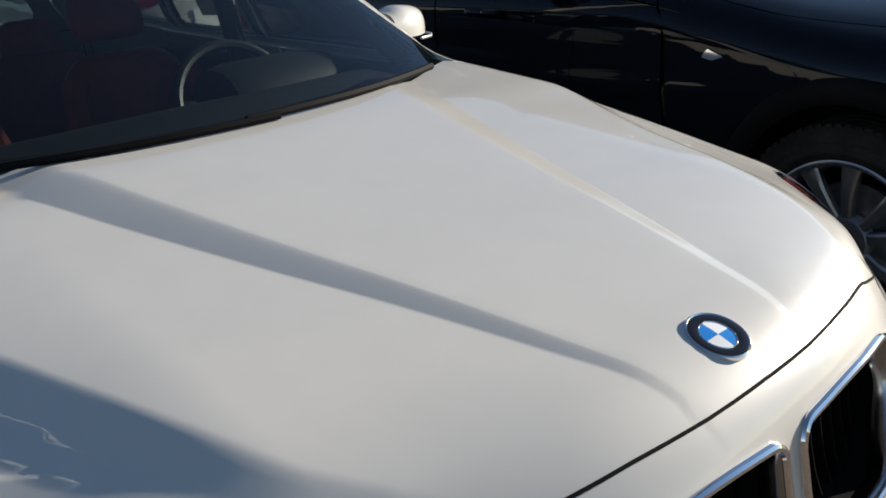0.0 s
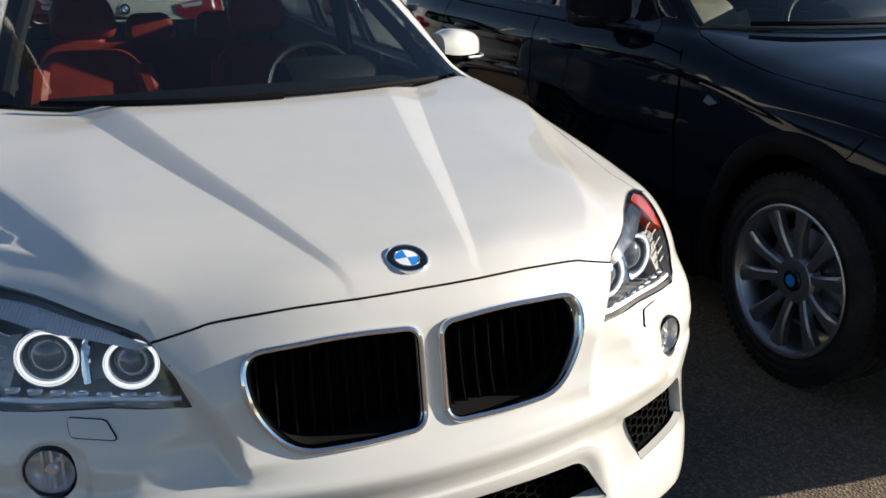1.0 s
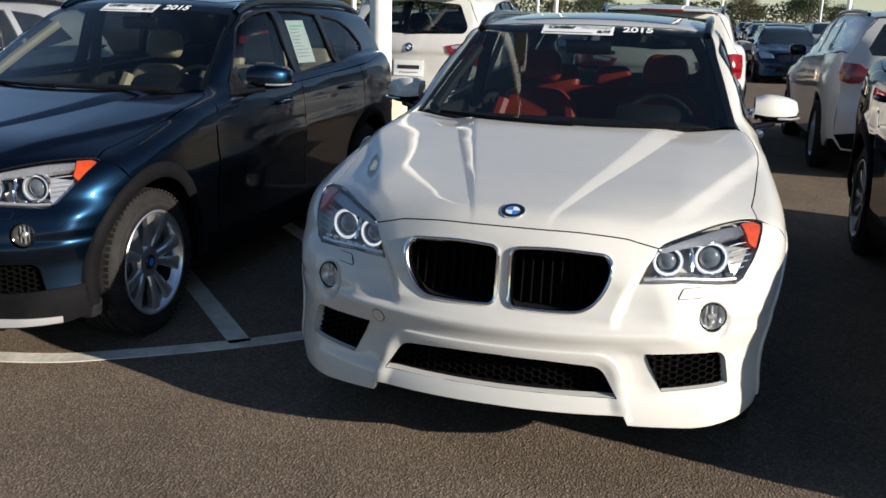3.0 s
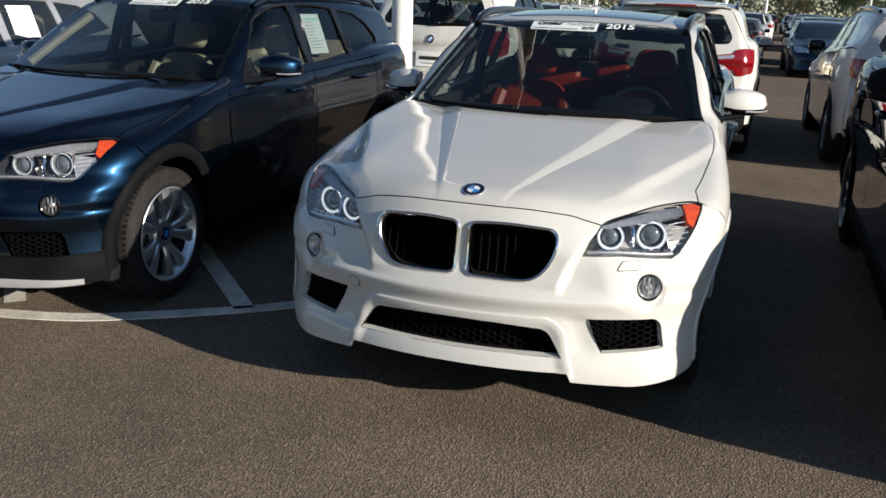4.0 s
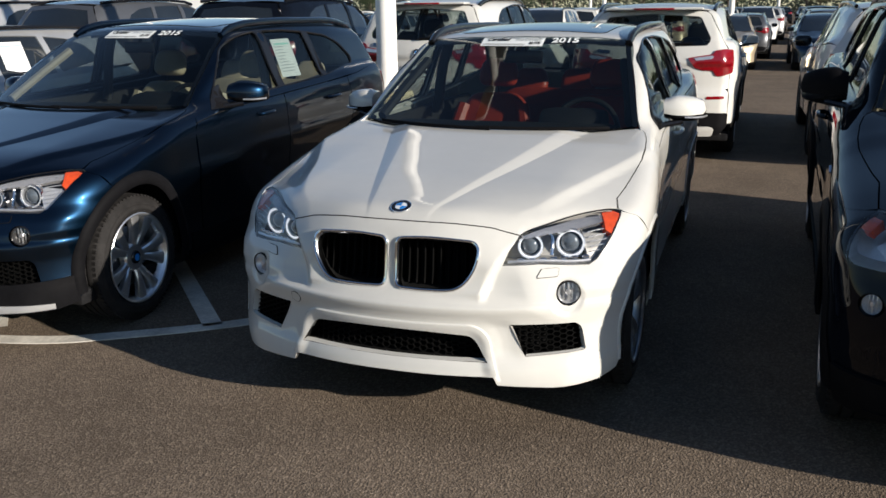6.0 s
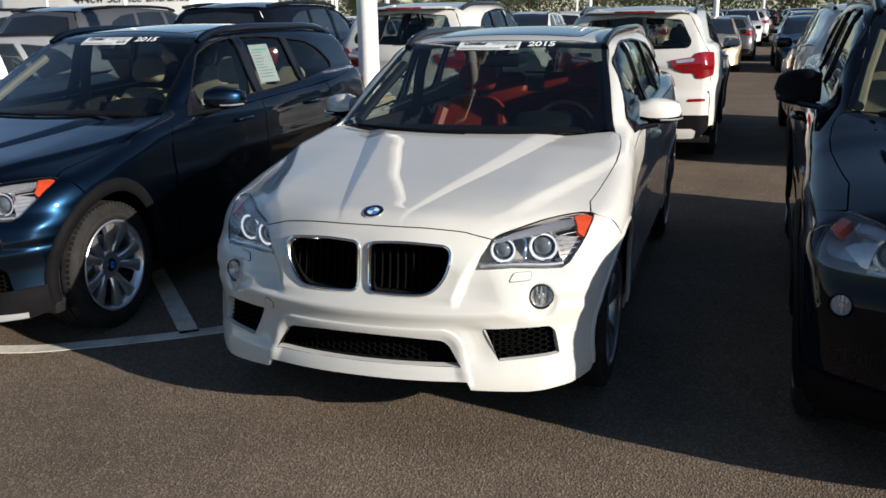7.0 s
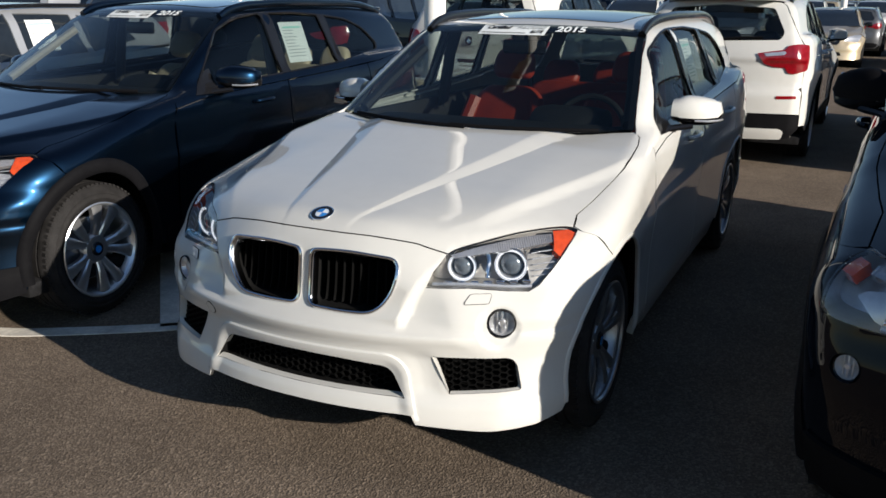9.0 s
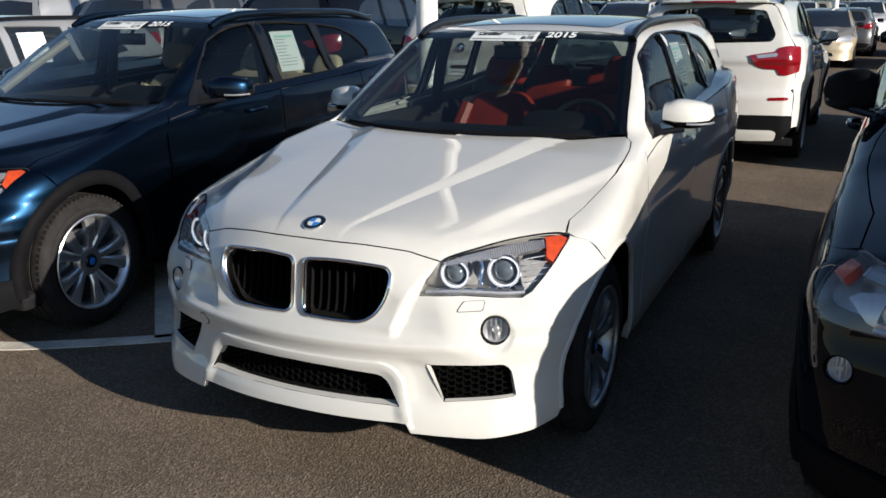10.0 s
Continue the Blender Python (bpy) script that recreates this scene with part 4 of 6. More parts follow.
    for sgn in (1, -1):
        yy = np.linspace(0.16, 1.19, 12)
        gg = np.clip((yy - 0.1) / 1.1, 0, 1.1)
        cc = 0.12 + 0.315 * (yy - 0.12)
        for off in (-(0.012 + 0.085 * gg), -0.93 * (0.012 + 0.085 * gg), -0.84 * (0.012 + 0.085 * gg), -0.7 * (0.012 + 0.085 * gg), -0.45 * (0.012 + 0.085 * gg), 0 * gg - 0.003, 0 * gg + 0.004):
            lines.append(np.stack([sgn * (cc + off), yy], 1))
        yy = np.linspace(0.27, 1.14, 30)
        for off in (-0.008, 0.0, 0.008, 0.02):
            lines.append(np.stack([sgn * (hood_knee(yy) + off), yy], 1))
    v, f, n = sheet("top", h_out, (), 0.02, fn=lower_f, lip=0.016, lines=lines)
    part("hood", (v, f), coat, car, "", n)
    c = on("top", [(0.0, 0.192)], lower_f)[0]
    up = gradient(lower_f, c[None])[0]
    roundel(car, c - up * 0.002, up, 0.041)
    # front wings
    shut3 = on("top", [(x + 0.005, y) for x, y in SHUT], lower_f)
    ar = on("side", arch(0.80, 0.42, 69, 188, 26), lower_f)
    rear = on("side", [(1.32, 0.262), (1.36, 0.262), (1.37, 0.5), (1.365, 0.7), (1.37, 0.86), (1.40, 0.93)], lower_f)
    wing3 = np.concatenate([[tip + (0.004, 0.012, 0.0)], shut3, rear[::-1], ar[::-1], on("side", [(0.604, 0.747), (0.568, 0.80)], lower_f), on("front", join[::-1], lower_f) + np.array([0.0, 0.003, 0.0])])
    pair("front_wing", sheet("flank", par("flank", wing3), (), 0.022, fn=lower_f, lip=0.014), coat, car)
    # dark inner bay behind the joints
    bay = both([(0.0, 0.2), (0.45, 0.30), (0.62, 0.5), (0.66, 1.2), (0.62, 1.34), (0.0, 1.16)])
    v, f, n = sheet("top", bay, (), 0.08, fn=lower_f, lift=-0.03, lip=0.35)
    part("engine_bay", (v, f), CAVITY, car, "", n)
    cw = both([(0.0, 1.235), (0.33, 1.27), (0.56, 1.375), (0.70, 1.465), (0.70, 1.55), (0.50, 1.45), (0.3, 1.36), (0.0, 1.32)])
    v, f, n = sheet("top", cw, (), 0.04, fn=lower_f, lift=-0.012, lip=0.03)
    part("cowl_panel", (v, f), PLASTIC, car, "black plastic cowl", n)


def build_cabin(car, coat, leather, tint, rail_mat, sunroof=True):
    # glass: screen, sides and tail
    scr = both([(0.0, 1.012), (0.40, 1.016), (0.721, 1.030), (0.660, 1.20), (0.582, 1.415), (0.40, 1.434), (0.0, 1.440)])
    v, f, n = sheet("screen", scr, (), 0.05, fn=upper_f, lift=0.001, lip=0.005)
    g = part("windscreen", (v, f), tint, car, "tinted glass windscreen", n)
    frit = both([(0.0, 1.441), (0.40, 1.435), (0.584, 1.416), (0.721, 1.030), (0.698, 1.035), (0.564, 1.395), (0.39, 1.410), (0.0, 1.415)])
    v, f, n = sheet("screen", frit, (), 0.03, fn=upper_f, lift=-0.006, lip=0)
    part("screen_border", (v, f), GLOSS_BLACK, g, "black ceramic border", n)
    win_f = rounded([(1.65, 1.030), (1.858, 1.230), (2.00, 1.336), (2.15, 1.390), (2.30, 1.412), (2.44, 1.424), (2.455, 1.065)], [0.02, 0.05, 0.06, 0.06, 0.05, 0.02, 0.01], 4)
    win_r = rounded([(2.52, 1.424), (2.80, 1.424), (3.06, 1.408), (3.12, 1.095), (2.53, 1.068)], [0.02, 0.05, 0.02, 0.01, 0.01], 4)
    win_q = rounded([(3.13, 1.403), (3.40, 1.375), (3.60, 1.31), (3.75, 1.20), (3.73, 1.155), (3.18, 1.10)], [0.01, 0.06, 0.06, 0.05, 0.03, 0.01], 4)
    wins = [on("side", w, body_f) for w in (win_f, win_r, win_q)]
    ws_edge = on("screen", [(0.726, 1.028), (0.695, 1.115), (0.667, 1.20), (0.625, 1.31), (0.589, 1.412)], upper_f)
    roof_e = on("top", [(0.565, 2.25), (0.575, 2.6), (0.578, 3.2), (0.565, 3.7), (0.54, 3.98)], upper_f)
    d_pill = on("tail", [(0.52, 1.405), (0.549, 1.391), (0.604, 1.302), (0.664, 1.202), (0.724, 1.102)], body_f)
    belt = on("side", [(3.6, 1.085), (3.0, 1.05), (2.44, 1.025), (2.0, 1.005), (1.66, 0.985), (1.42, 0.95)], body_f)
    base = np.concatenate([ws_edge, roof_e, d_pill, belt, on("top", [(0.742, 1.452)], body_f)])
    v, f, n = sheet("flank", par("flank", base), [par("flank", w) for w in wins], 0.026, fn=body_f, lip=0.012, hole_lip=0.02)
    pair("window_surround", (v, f, n), coat, car)
    for w, nm, t in zip((win_f, win_r, win_q), ("front_side_window", "rear_side_window", "quarter_window"), (tint, tint, tint)):
        pair(nm, sheet("side", w, (), 0.05, fn=body_f, lift=-0.010, lip=0.004), t, car, "tinted side glass")
        rim3 = on("side", w, body_f)
        nr = gradient(body_f, rim3)
        pair("window_seal", tube(rim3 - nr * 0.004, 0.008, 6, True, 1.0, nr), GLOSS_BLACK, car, "", False)
    for strip in ([(2.432, 1.424), (2.528, 1.426), (2.538, 1.066), (2.447, 1.062)], [(3.052, 1.411), (3.138, 1.405), (3.188, 1.099), (3.112, 1.092)]):
        pair("pillar_trim", sheet("side", strip, (), 0.05, fn=body_f, lift=0.003, lip=0.006), GLOSS_BLACK, car, "gloss black pillar trim")
    # roof
    roof = both([(0.0, 2.085), (0.40, 2.12), (0.575, 2.18), (0.565, 2.25), (0.578, 2.7), (0.578, 3.3), (0.56, 3.8), (0.535, 4.02), (0.0, 4.12)])
    hole = [rounded([(-0.43, 2.22), (0.43, 2.22), (0.45, 3.35), (-0.45, 3.35)], 0.08, 5)] if sunroof else []
    v, f, n = sheet("top", roof, hole, 0.05, fn=upper_f, lip=0.01)
    part("roof", (v, f), coat, car, "", n)
    if sunroof:
        v, f, n = sheet("top", rounded([(-0.425, 2.225), (0.425, 2.225), (0.445, 3.345), (-0.445, 3.345)], 0.08, 5), (), 0.06, fn=upper_f, lift=0.003, lip=0.01)
        part("glass_roof", (v, f), ROOF_GLASS, car, "dark panoramic glass roof", n)
    y = np.linspace(2.12, 4.02, 30)
    x = 0.575 + 0.02 * np.sin((y - 2.12) / 1.9 * math.pi)
    p = on("top", np.stack([x, y], 1), upper_f)
    p[:, 2] += 0.032 * np.minimum(1, np.minimum((y - 2.12) / 0.28, (4.02 - y) / 0.28)) ** 0.6 - 0.004
    pair("roof_rail", tube(p, 0.021, 8, False, 1.15), rail_mat, car, "", False)
    # tail
    glass = rounded(both([(0.0, 1.395), (0.46, 1.365), (0.58, 1.16), (0.55, 1.10), (0.0, 1.085)]), 0.03, 3)
    gate = both([(0.0, 1.435), (0.50, 1.412), (0.545, 1.39), (0.60, 1.30), (0.66, 1.20), (0.72, 1.10), (0.765, 1.03), (0.772, 0.90), (0.772, 0.70), (0.60, 0.668), (0.0, 0.655)])
    v, f, n = sheet("tail", gate, [glass], 0.04, lip=0.014, lift=-0.002)
    part("tailgate", (v, f), coat, car, "", n)
    v, f, n = sheet("tail", glass, (), 0.06, lift=-0.003, lip=0.004)
    rg = part("rear_window", (v, f), DARK_GLASS, car, "dark tinted rear window", n)
    return g


def build_sides(car, coat, sport):
    sill = 0.262 if sport else 0.30
    fd = on("side", [(1.375, sill), (2.38, sill), (2.43, 0.42), (2.45, 1.020), (2.0, 1.000), (1.66, 0.980), (1.42, 0.945), (1.385, 0.9), (1.38, 0.6)], body_f)
    pair("front_door", sheet("flank", par("flank", fd), (), 0.035, lip=0.014), coat, car)
    ra = arch(3.575, 0.41, -3, 60, 10)
    rd = on("side", [(2.39, sill), (3.12, sill)] + ra + [(3.42, 0.80), (3.44, 0.9), (3.42, 1.068), (3.0, 1.045), (2.458, 1.02), (2.438, 0.42)], body_f)
    pair("rear_door", sheet("flank", par("flank", rd), (), 0.035, lip=0.014), coat, car)
    ra = arch(3.575, 0.41, 62, 186, 24)
    q = np.concatenate([on("side", ra + [(4.02, sill)], body_f), on("tail", [(0.776, 0.36), (0.779, 0.5), (0.777, 0.66), (0.776, 0.80), (0.776, 0.90), (0.769, 1.03), (0.724, 1.102)], body_f), on("side", [(3.6, 1.081), (3.428, 1.068), (3.448, 0.9), (3.43, 0.81)], body_f)])
    pair("rear_wing", sheet("flank", par("flank", q), (), 0.03, lip=0.014), coat, car)
    rb = both([(0.0, 0.65), (0.60, 0.672), (0.66, 0.69), (0.745, 0.69), (0.772, 0.66), (0.774, 0.5), (0.771, 0.36), (0.72, 0.27), (0.0, 0.25)])
    v, f, n = sheet("tail", rb, (), 0.03, lip=0.02)
    part("rear_bumper", (v, f), coat, car, "", n)
    for yy in (2.16, 3.14):
        c = on("side", [(yy, 0.925 + (0.02 if yy > 3 else 0))])[0]
        hnd = joined(tube(bow((c[0] + 0.004, yy - 0.09, c[2]), (c[0] + 0.035, yy - 0.06, c[2] + 0.004), (c[0] + 0.038, yy + 0.05, c[2] + 0.008), (c[0] + 0.004, yy + 0.10, c[2] + 0.006), n=5), 0.012, 8))
        pair("door_handle", hnd, coat, car, "", False)
    sk = on("side", [(1.25, 0.265), (3.14, 0.265), (3.14, 0.20), (1.25, 0.20)], body_f)
    pair("side_skirt", sheet("flank", par("flank", sk), (), 0.04, lift=-0.002, lip=0.03), coat if sport else PLASTIC, car)
    if not sport:
        for yc, a0, a1 in ((0.80, -8, 190), (3.575, -6, 188)):
            pts = on("side", arch(yc, 0.425, a0, a1, 36), body_f)
            nr = gradient(body_f, pts)
            pair("arch_cladding", tube(pts + nr * 0.001, 0.034, 8, False, 0.45, nr), PLASTIC, car, "black plastic wheel arch cladding", False)
        strip = on("side", [(1.25, 0.36), (3.14, 0.36), (3.14, 0.25), (1.25, 0.25)], body_f)
        pair("sill_cladding", sheet("flank", par("flank", strip), (), 0.05, lift=0.008, lip=0.02), PLASTIC, car, "black plastic sill cladding")
    else:
        for yc, r, a0, a1 in ((0.80, 0.421, -8, 188), (3.575, 0.411, -4, 186)):
            pts = on("side", arch(yc, r, a0, a1, 40), body_f)
            nr = gradient(body_f, pts)
            pair("arch_lip", tube(pts - nr * 0.002, 0.011, 8, False, 0.8, nr), coat, car, "", False)
    # wheel housings
    for yc, r in ((0.80, 0.425), (3.575, 0.415)):
        v, f = lathe([(r, 0.78), (r, 0.45), (0.02, 0.44)], 30, "x", -0.25, math.pi + 0.5)
        liner = (v + np.array([0, yc, 0.322]), f)
        pair("wheel_housing", liner, CAVITY, car, "", False)


def build_inside(car, leather, rails=True):
    part("floor_pan", joined(block((-0.80, 0.40, 0.185), (0.80, 4.2, 0.26), 0.02), block((-0.70, 1.30, 0.26), (0.70, 1.42, 0.90), 0.02)), CARPET, car)
    dash = lathe([(0.0005, -0.70), (0.12, -0.70), (0.15, -0.55), (0.155, 0.55), (0.12, 0.70), (0.0005, 0.70)], 20)
    v = dash[0] * (1, 1.8, 1.25) + np.array([0, 1.60, 0.83])
    d = part("dashboard", (v, dash[1]), DASH, car, "black dashboard with a hooded cluster")
    part("cluster_hood", (lathe([(0.0005, 0.19), (0.09, 0.19), (0.105, 0.25), (0.105, 0.45), (0.09, 0.52), (0.0005, 0.52)], 16)[0] * (1, 1.4, 0.8) + np.array([0, 1.76, 1.0]), lathe([(0.0005, 0.19), (0.09, 0.19), (0.105, 0.25), (0.105, 0.45), (0.09, 0.52), (0.0005, 0.52)], 16)[1]), DASH, d)
    wheel = [lathe([(0.185 + 0.015 * math.cos(a), 0.015 * math.sin(a)) for a in np.linspace(0, 2 * math.pi, 9)], 40, "z")]
    wheel.append(lathe([(0.055, -0.02), (0.06, 0.005), (0.045, 0.02), (0.0005, 0.024)], 20, "z"))
    for a in (0.15, math.pi - 0.15, -math.pi / 2):
        wheel.append(moved(block((0.04, -0.018, -0.012), (0.18, 0.018, 0.008), 0.006), Matrix.Rotation(a, 4, "Z")))
    m = Matrix.Translation((0.37, 1.98, 0.93)) @ Matrix.Rotation(radians(68), 4, "X")
    part("steering_wheel", moved(joined(*wheel), m), BLACK_LEATHER, car, "black leather three-spoke steering wheel")
    back = rounded([(-0.21, 0.0), (0.21, 0.0), (0.25, 0.25), (0.22, 0.52), (0.15, 0.60), (-0.15, 0.60), (-0.22, 0.52), (-0.25, 0.25)], 0.05, 4)
    head = rounded([(-0.125, 0.0), (0.125, 0.0), (0.135, 0.10), (0.10, 0.185), (-0.10, 0.185), (-0.135, 0.10)], 0.05, 4)
    for sx in (-0.37, 0.37):
        m = Matrix.Translation((sx, 2.62, 0.49)) @ Matrix.Rotation(radians(-20), 4, "X")
        s = part("front_seat", moved(cushion(back, 0.15, 0.22, 6), m), leather, car, "leather front seat with separate headrest")
        part("seat_bolster", moved(joined(*[tube(bow((k * 0.215, -0.06, 0.05), (k * 0.245, -0.09, 0.25), (k * 0.20, -0.07, 0.50), n=6), 0.045, 8) for k in (-1, 1)]), m), leather, s)
        part("headrest", moved(moved(cushion(head, 0.10, 0.3, 6), Matrix.Translation((0, -0.01, 0.645))), m), leather, s)
        part("headrest_posts", moved(joined(*[tube([(k, 0, 0.58), (k, 0, 0.68)], 0.007, 8) for k in (-0.05, 0.05)]), m), CHROME, s)
        part("seat_cushion", joined(block((sx - 0.25, 2.05, 0.36), (sx + 0.25, 2.60, 0.54), 0.06, 4)), leather, s)
    rb = rounded([(-0.62, 0.0), (0.62, 0.0), (0.60, 0.50), (0.52, 0.58), (-0.52, 0.58), (-0.60, 0.50)], 0.06, 4)
    m = Matrix.Translation((0, 3.50, 0.47)) @ Matrix.Rotation(radians(-22), 4, "X")
    s = part("rear_bench", moved(cushion(rb, 0.16, 0.10, 6), m), leather, car, "leather rear bench with three headrests")
    for x in (-0.36, 0.0, 0.36):
        part("headrest", moved(moved(cushion(head, 0.09, 0.3, 6), Matrix.Translation((x, -0.01, 0.55))), m), leather, s)
    part("bench_cushion", block((-0.62, 2.95, 0.36), (0.62, 3.5, 0.52), 0.06, 4), leather, s)
    part("rear_view_mirror", joined(block((-0.115, 2.03, 1.295), (0.115, 2.055, 1.365), 0.012, 3), tube([(0, 2.05, 1.36), (0, 2.075, 1.395)], 0.010, 8)), GLOSS_BLACK, car, "black rear-view mirror")
    for k in (-1, 1):
        part("door_card", block((k * 0.755 - 0.02, 1.50, 0.30), (k * 0.755 + 0.02, 3.4, 1.0), 0.015), DASH, car)
        post = on("screen", [(k * 0.690, 1.06), (k * 0.650, 1.18), (k * 0.612, 1.27), (k * 0.585, 1.335)], upper_f) + np.array([-0.018 * k, 0.055, -0.028])
        part("screen_pillar_trim", tube(post, 0.026, 8), TAN_LEATHER if leather is TAN_LEATHER else DASH, car)
        part("inner_pillar", tube([(k * 0.685, 2.50, 0.95), (k * 0.64, 2.50, 1.25), (k * 0.585, 2.50, 1.42)], 0.035, 8), DASH, car)
    part("headliner", sheet_flat(), DASH, car)


def sheet_flat():
    q = both([(0.0, 2.12), (0.55, 2.22), (0.55, 3.9), (0.0, 4.0)])
    v, f, n = sheet("top", q, (), 0.12, fn=upper_f, lift=-0.035, lip=0.02)
    return v, f


def build_mirrors(car, coat, high=0.074):
    """Door mirrors: a painted shell, black lower half, foot, glass and a bright strip."""
    for sgn in (1, -1):
        rows, n = 10, 24
        secs = []
        for t in np.linspace(0, 1, rows):
            x = 0.815 + 0.19 * t
            hgt = high * (1 - 0.35 * t ** 4) * (0.75 + 0.25 * ease(0, 0.3, t))
            ctr = np.array([x, 1.80 + 0.05 * t * t, 1.080 - 0.008 * t])
            dep = 0.085 * (1 - 0.5 * t ** 4)
            for a in np.linspace(0, 2 * math.pi, n, endpoint=False):
                c, s = math.cos(a), math.sin(a)
                yy = -dep * max(c, 0) ** 0.75 + 0.045 * max(-c, 0) ** 0.35
                zz = hgt * math.copysign(abs(s) ** 0.75, s) * (1.0 if s > 0 else 0.8)
                secs.append(ctr + np.array([0, yy + 0.06, zz]))
        V = np.array(secs + [np.mean(secs[:n], 0), np.mean(secs[-n:], 0) + np.array([0.016, 0, 0])])
        lowj = set(range(int(n * 0.60), n - 1))
        F = [(j, (i * n + j, i * n + (j + 1) % n, (i + 1) * n + (j + 1) % n, (i + 1) * n + j)) for i in range(rows - 1) for j in range(n)]
        F += [(j, ((j + 1) % n, j, len(V) - 2)) for j in range(n)] + [(j, ((rows - 1) * n + j, (rows - 1) * n + (j + 1) % n, len(V) - 1)) for j in range(n)]
        low, upp = [f for j, f in F if j in lowj], [f for j, f in F if j not in lowj]
        if sgn < 0:
            V, low, upp = V * (-1, 1, 1), [tuple(reversed(f)) for f in low], [tuple(reversed(f)) for f in upp]
        mir = part("door_mirror", (V, upp), coat, car, "")
        part("mirror_base", (V, low), GLOSS_BLACK, mir)
        foot = tube(np.array([(0.79, 1.73, 1.005), (0.84, 1.78, 1.012), (0.90, 1.82, 1.02)]) * (sgn, 1, 1), 0.022, 8, False, 0.7)
        part("mirror_foot", foot, GLOSS_BLACK, mir)
        v, f, n_ = sheet("side", [(1.60, 1.0), (1.80, 1.0), (1.80, 1.13), (1.76, 1.12)], (), 0.04, lift=0.003, lip=0.004)
        v, f, n_ = (v, f, n_) if sgn > 0 else mirrored(v, f, n_)
        part("mirror_sail", (v, f), GLOSS_BLACK, mir, "", n_)
        gl = block((0.84, 1.903, 1.080 - 0.6 * high), (0.995, 1.910, 1.080 + 0.7 * high), 0.003)
        part("mirror_glass", moved(gl, Matrix.Diagonal((sgn, 1, 1, 1))), MIRROR_GLASS, mir)
        st = tube(np.array([(0.92, 1.788, 1.046), (0.975, 1.808, 1.045), (1.008, 1.845, 1.046), (1.022, 1.89, 1.047)]) * (sgn, 1, 1), 0.005, 6)
        if high < 0.08:
            part("mirror_indicator", st, LAMP_SILVER, mir)


def build_tail(car, coat):
    lampo = np.array([(0.37, 0.985), (0.50, 1.005), (0.60, 1.018), (0.625, 1.052), (0.70, 1.064), (0.785, 1.056), (0.798, 0.95), (0.792, 0.845), (0.70, 0.815), (0.64, 0.82), (0.615, 0.868), (0.52, 0.872), (0.44, 0.895)])
    for sgn in (1, -1):
        lp = rounded(lampo * (sgn, 1), 0.014, 4)
        v, f, n = sheet("tail", lp, (), 0.03, lift=0.010, lip=0.02)
        t = part("tail_lamp", (v, f), RED_LENS, car, "red tail lamp with a clear band", n)
        band = rounded(np.array([(0.43, 0.985), (0.60, 1.006), (0.615, 0.992), (0.60, 0.975), (0.45, 0.962)]) * (sgn, 1), 0.004, 3)
        v, f, n = sheet("tail", band, (), 0.03, lift=0.013, lip=0.004)
        part("reverse_lamp", (v, f), LAMP_SILVER, t, "", n)
        rf = rounded(np.array([(0.57, 0.628), (0.735, 0.632), (0.735, 0.606), (0.57, 0.602)]) * (sgn, 1), 0.008, 3)
        v, f, n = sheet("tail", rf, (), 0.03, lift=0.006, lip=0.01)
        part("bumper_reflector", (v, f), RED_LENS, car, "", n)
    low = rounded(both([(0.0, 0.475), (0.62, 0.475), (0.775, 0.47), (0.775, 0.35), (0.70, 0.26), (0.0, 0.252)]), 0.02, 3)
    v, f, n = sheet("tail", low, (), 0.04, lift=0.008, lip=0.02)
    part("rear_valance", (v, f), PLASTIC, car, "black plastic rear valance", n)
    skid = rounded(both([(0.0, 0.345), (0.62, 0.345), (0.66, 0.325), (0.64, 0.255), (0.0, 0.245)]), 0.02, 3)
    v, f, n = sheet("tail", skid, (), 0.04, lift=0.016, lip=0.01)
    part("skid_plate", (v, f), coat, car, "painted lower rear panel", n)
    pl = both([(0.0, 0.845), (0.155, 0.845), (0.155, 0.70), (0.0, 0.70)])
    v, f, n = sheet("tail", pl, (), 0.05, lift=0.010, lip=0.01)
    p = part("dealer_plate", (v, f), PAPER, car, "white dealer plate with a printed bar", n)
    bar = both([(0.0, 0.80), (0.115, 0.80), (0.115, 0.765), (0.0, 0.765)])
    v, f, n = sheet("tail", bar, (), 0.05, lift=0.0125, lip=0.001)
    part("plate_print", (v, f), INK, p, "", n)
    bar = both([(0.0, 0.74), (0.10, 0.74), (0.10, 0.725), (0.0, 0.725)])
    v, f, n = sheet("tail", bar, (), 0.05, lift=0.0125, lip=0.001)
    part("plate_print", (v, f), PAPER_GREY, p, "", n)
    mb = np.array([(0.40, 1.052), (0.53, 1.060), (0.53, 1.030), (0.40, 1.022)])
    v, f, n = sheet("tail", rounded(mb, 0.004, 2), (), 0.02, lift=0.006, lip=0.006)
    part("model_badge", (v, f), DARK_CHROME, car, "", n)
    c = on("tail", [(0.0, 0.965)])[0]
    roundel(car, c + np.array([0, 0.002, 0]), gradient(body_f, c[None])[0], 0.041, "tail_emblem")
    sp = block((-0.48, 4.02, 1.425), (0.48, 4.24, 1.45), 0.012, 3)
    part("roof_spoiler", sp, coat, car)
    part("high_stop_lamp", block((-0.20, 4.236, 1.428), (0.20, 4.246, 1.446), 0.003), RED_LENS, car)
    part("rear_wiper", tube([(0.0, 4.385, 1.10), (-0.2, 4.375, 1.115), (-0.4, 4.35, 1.12)], 0.010, 6), PLASTIC, car)


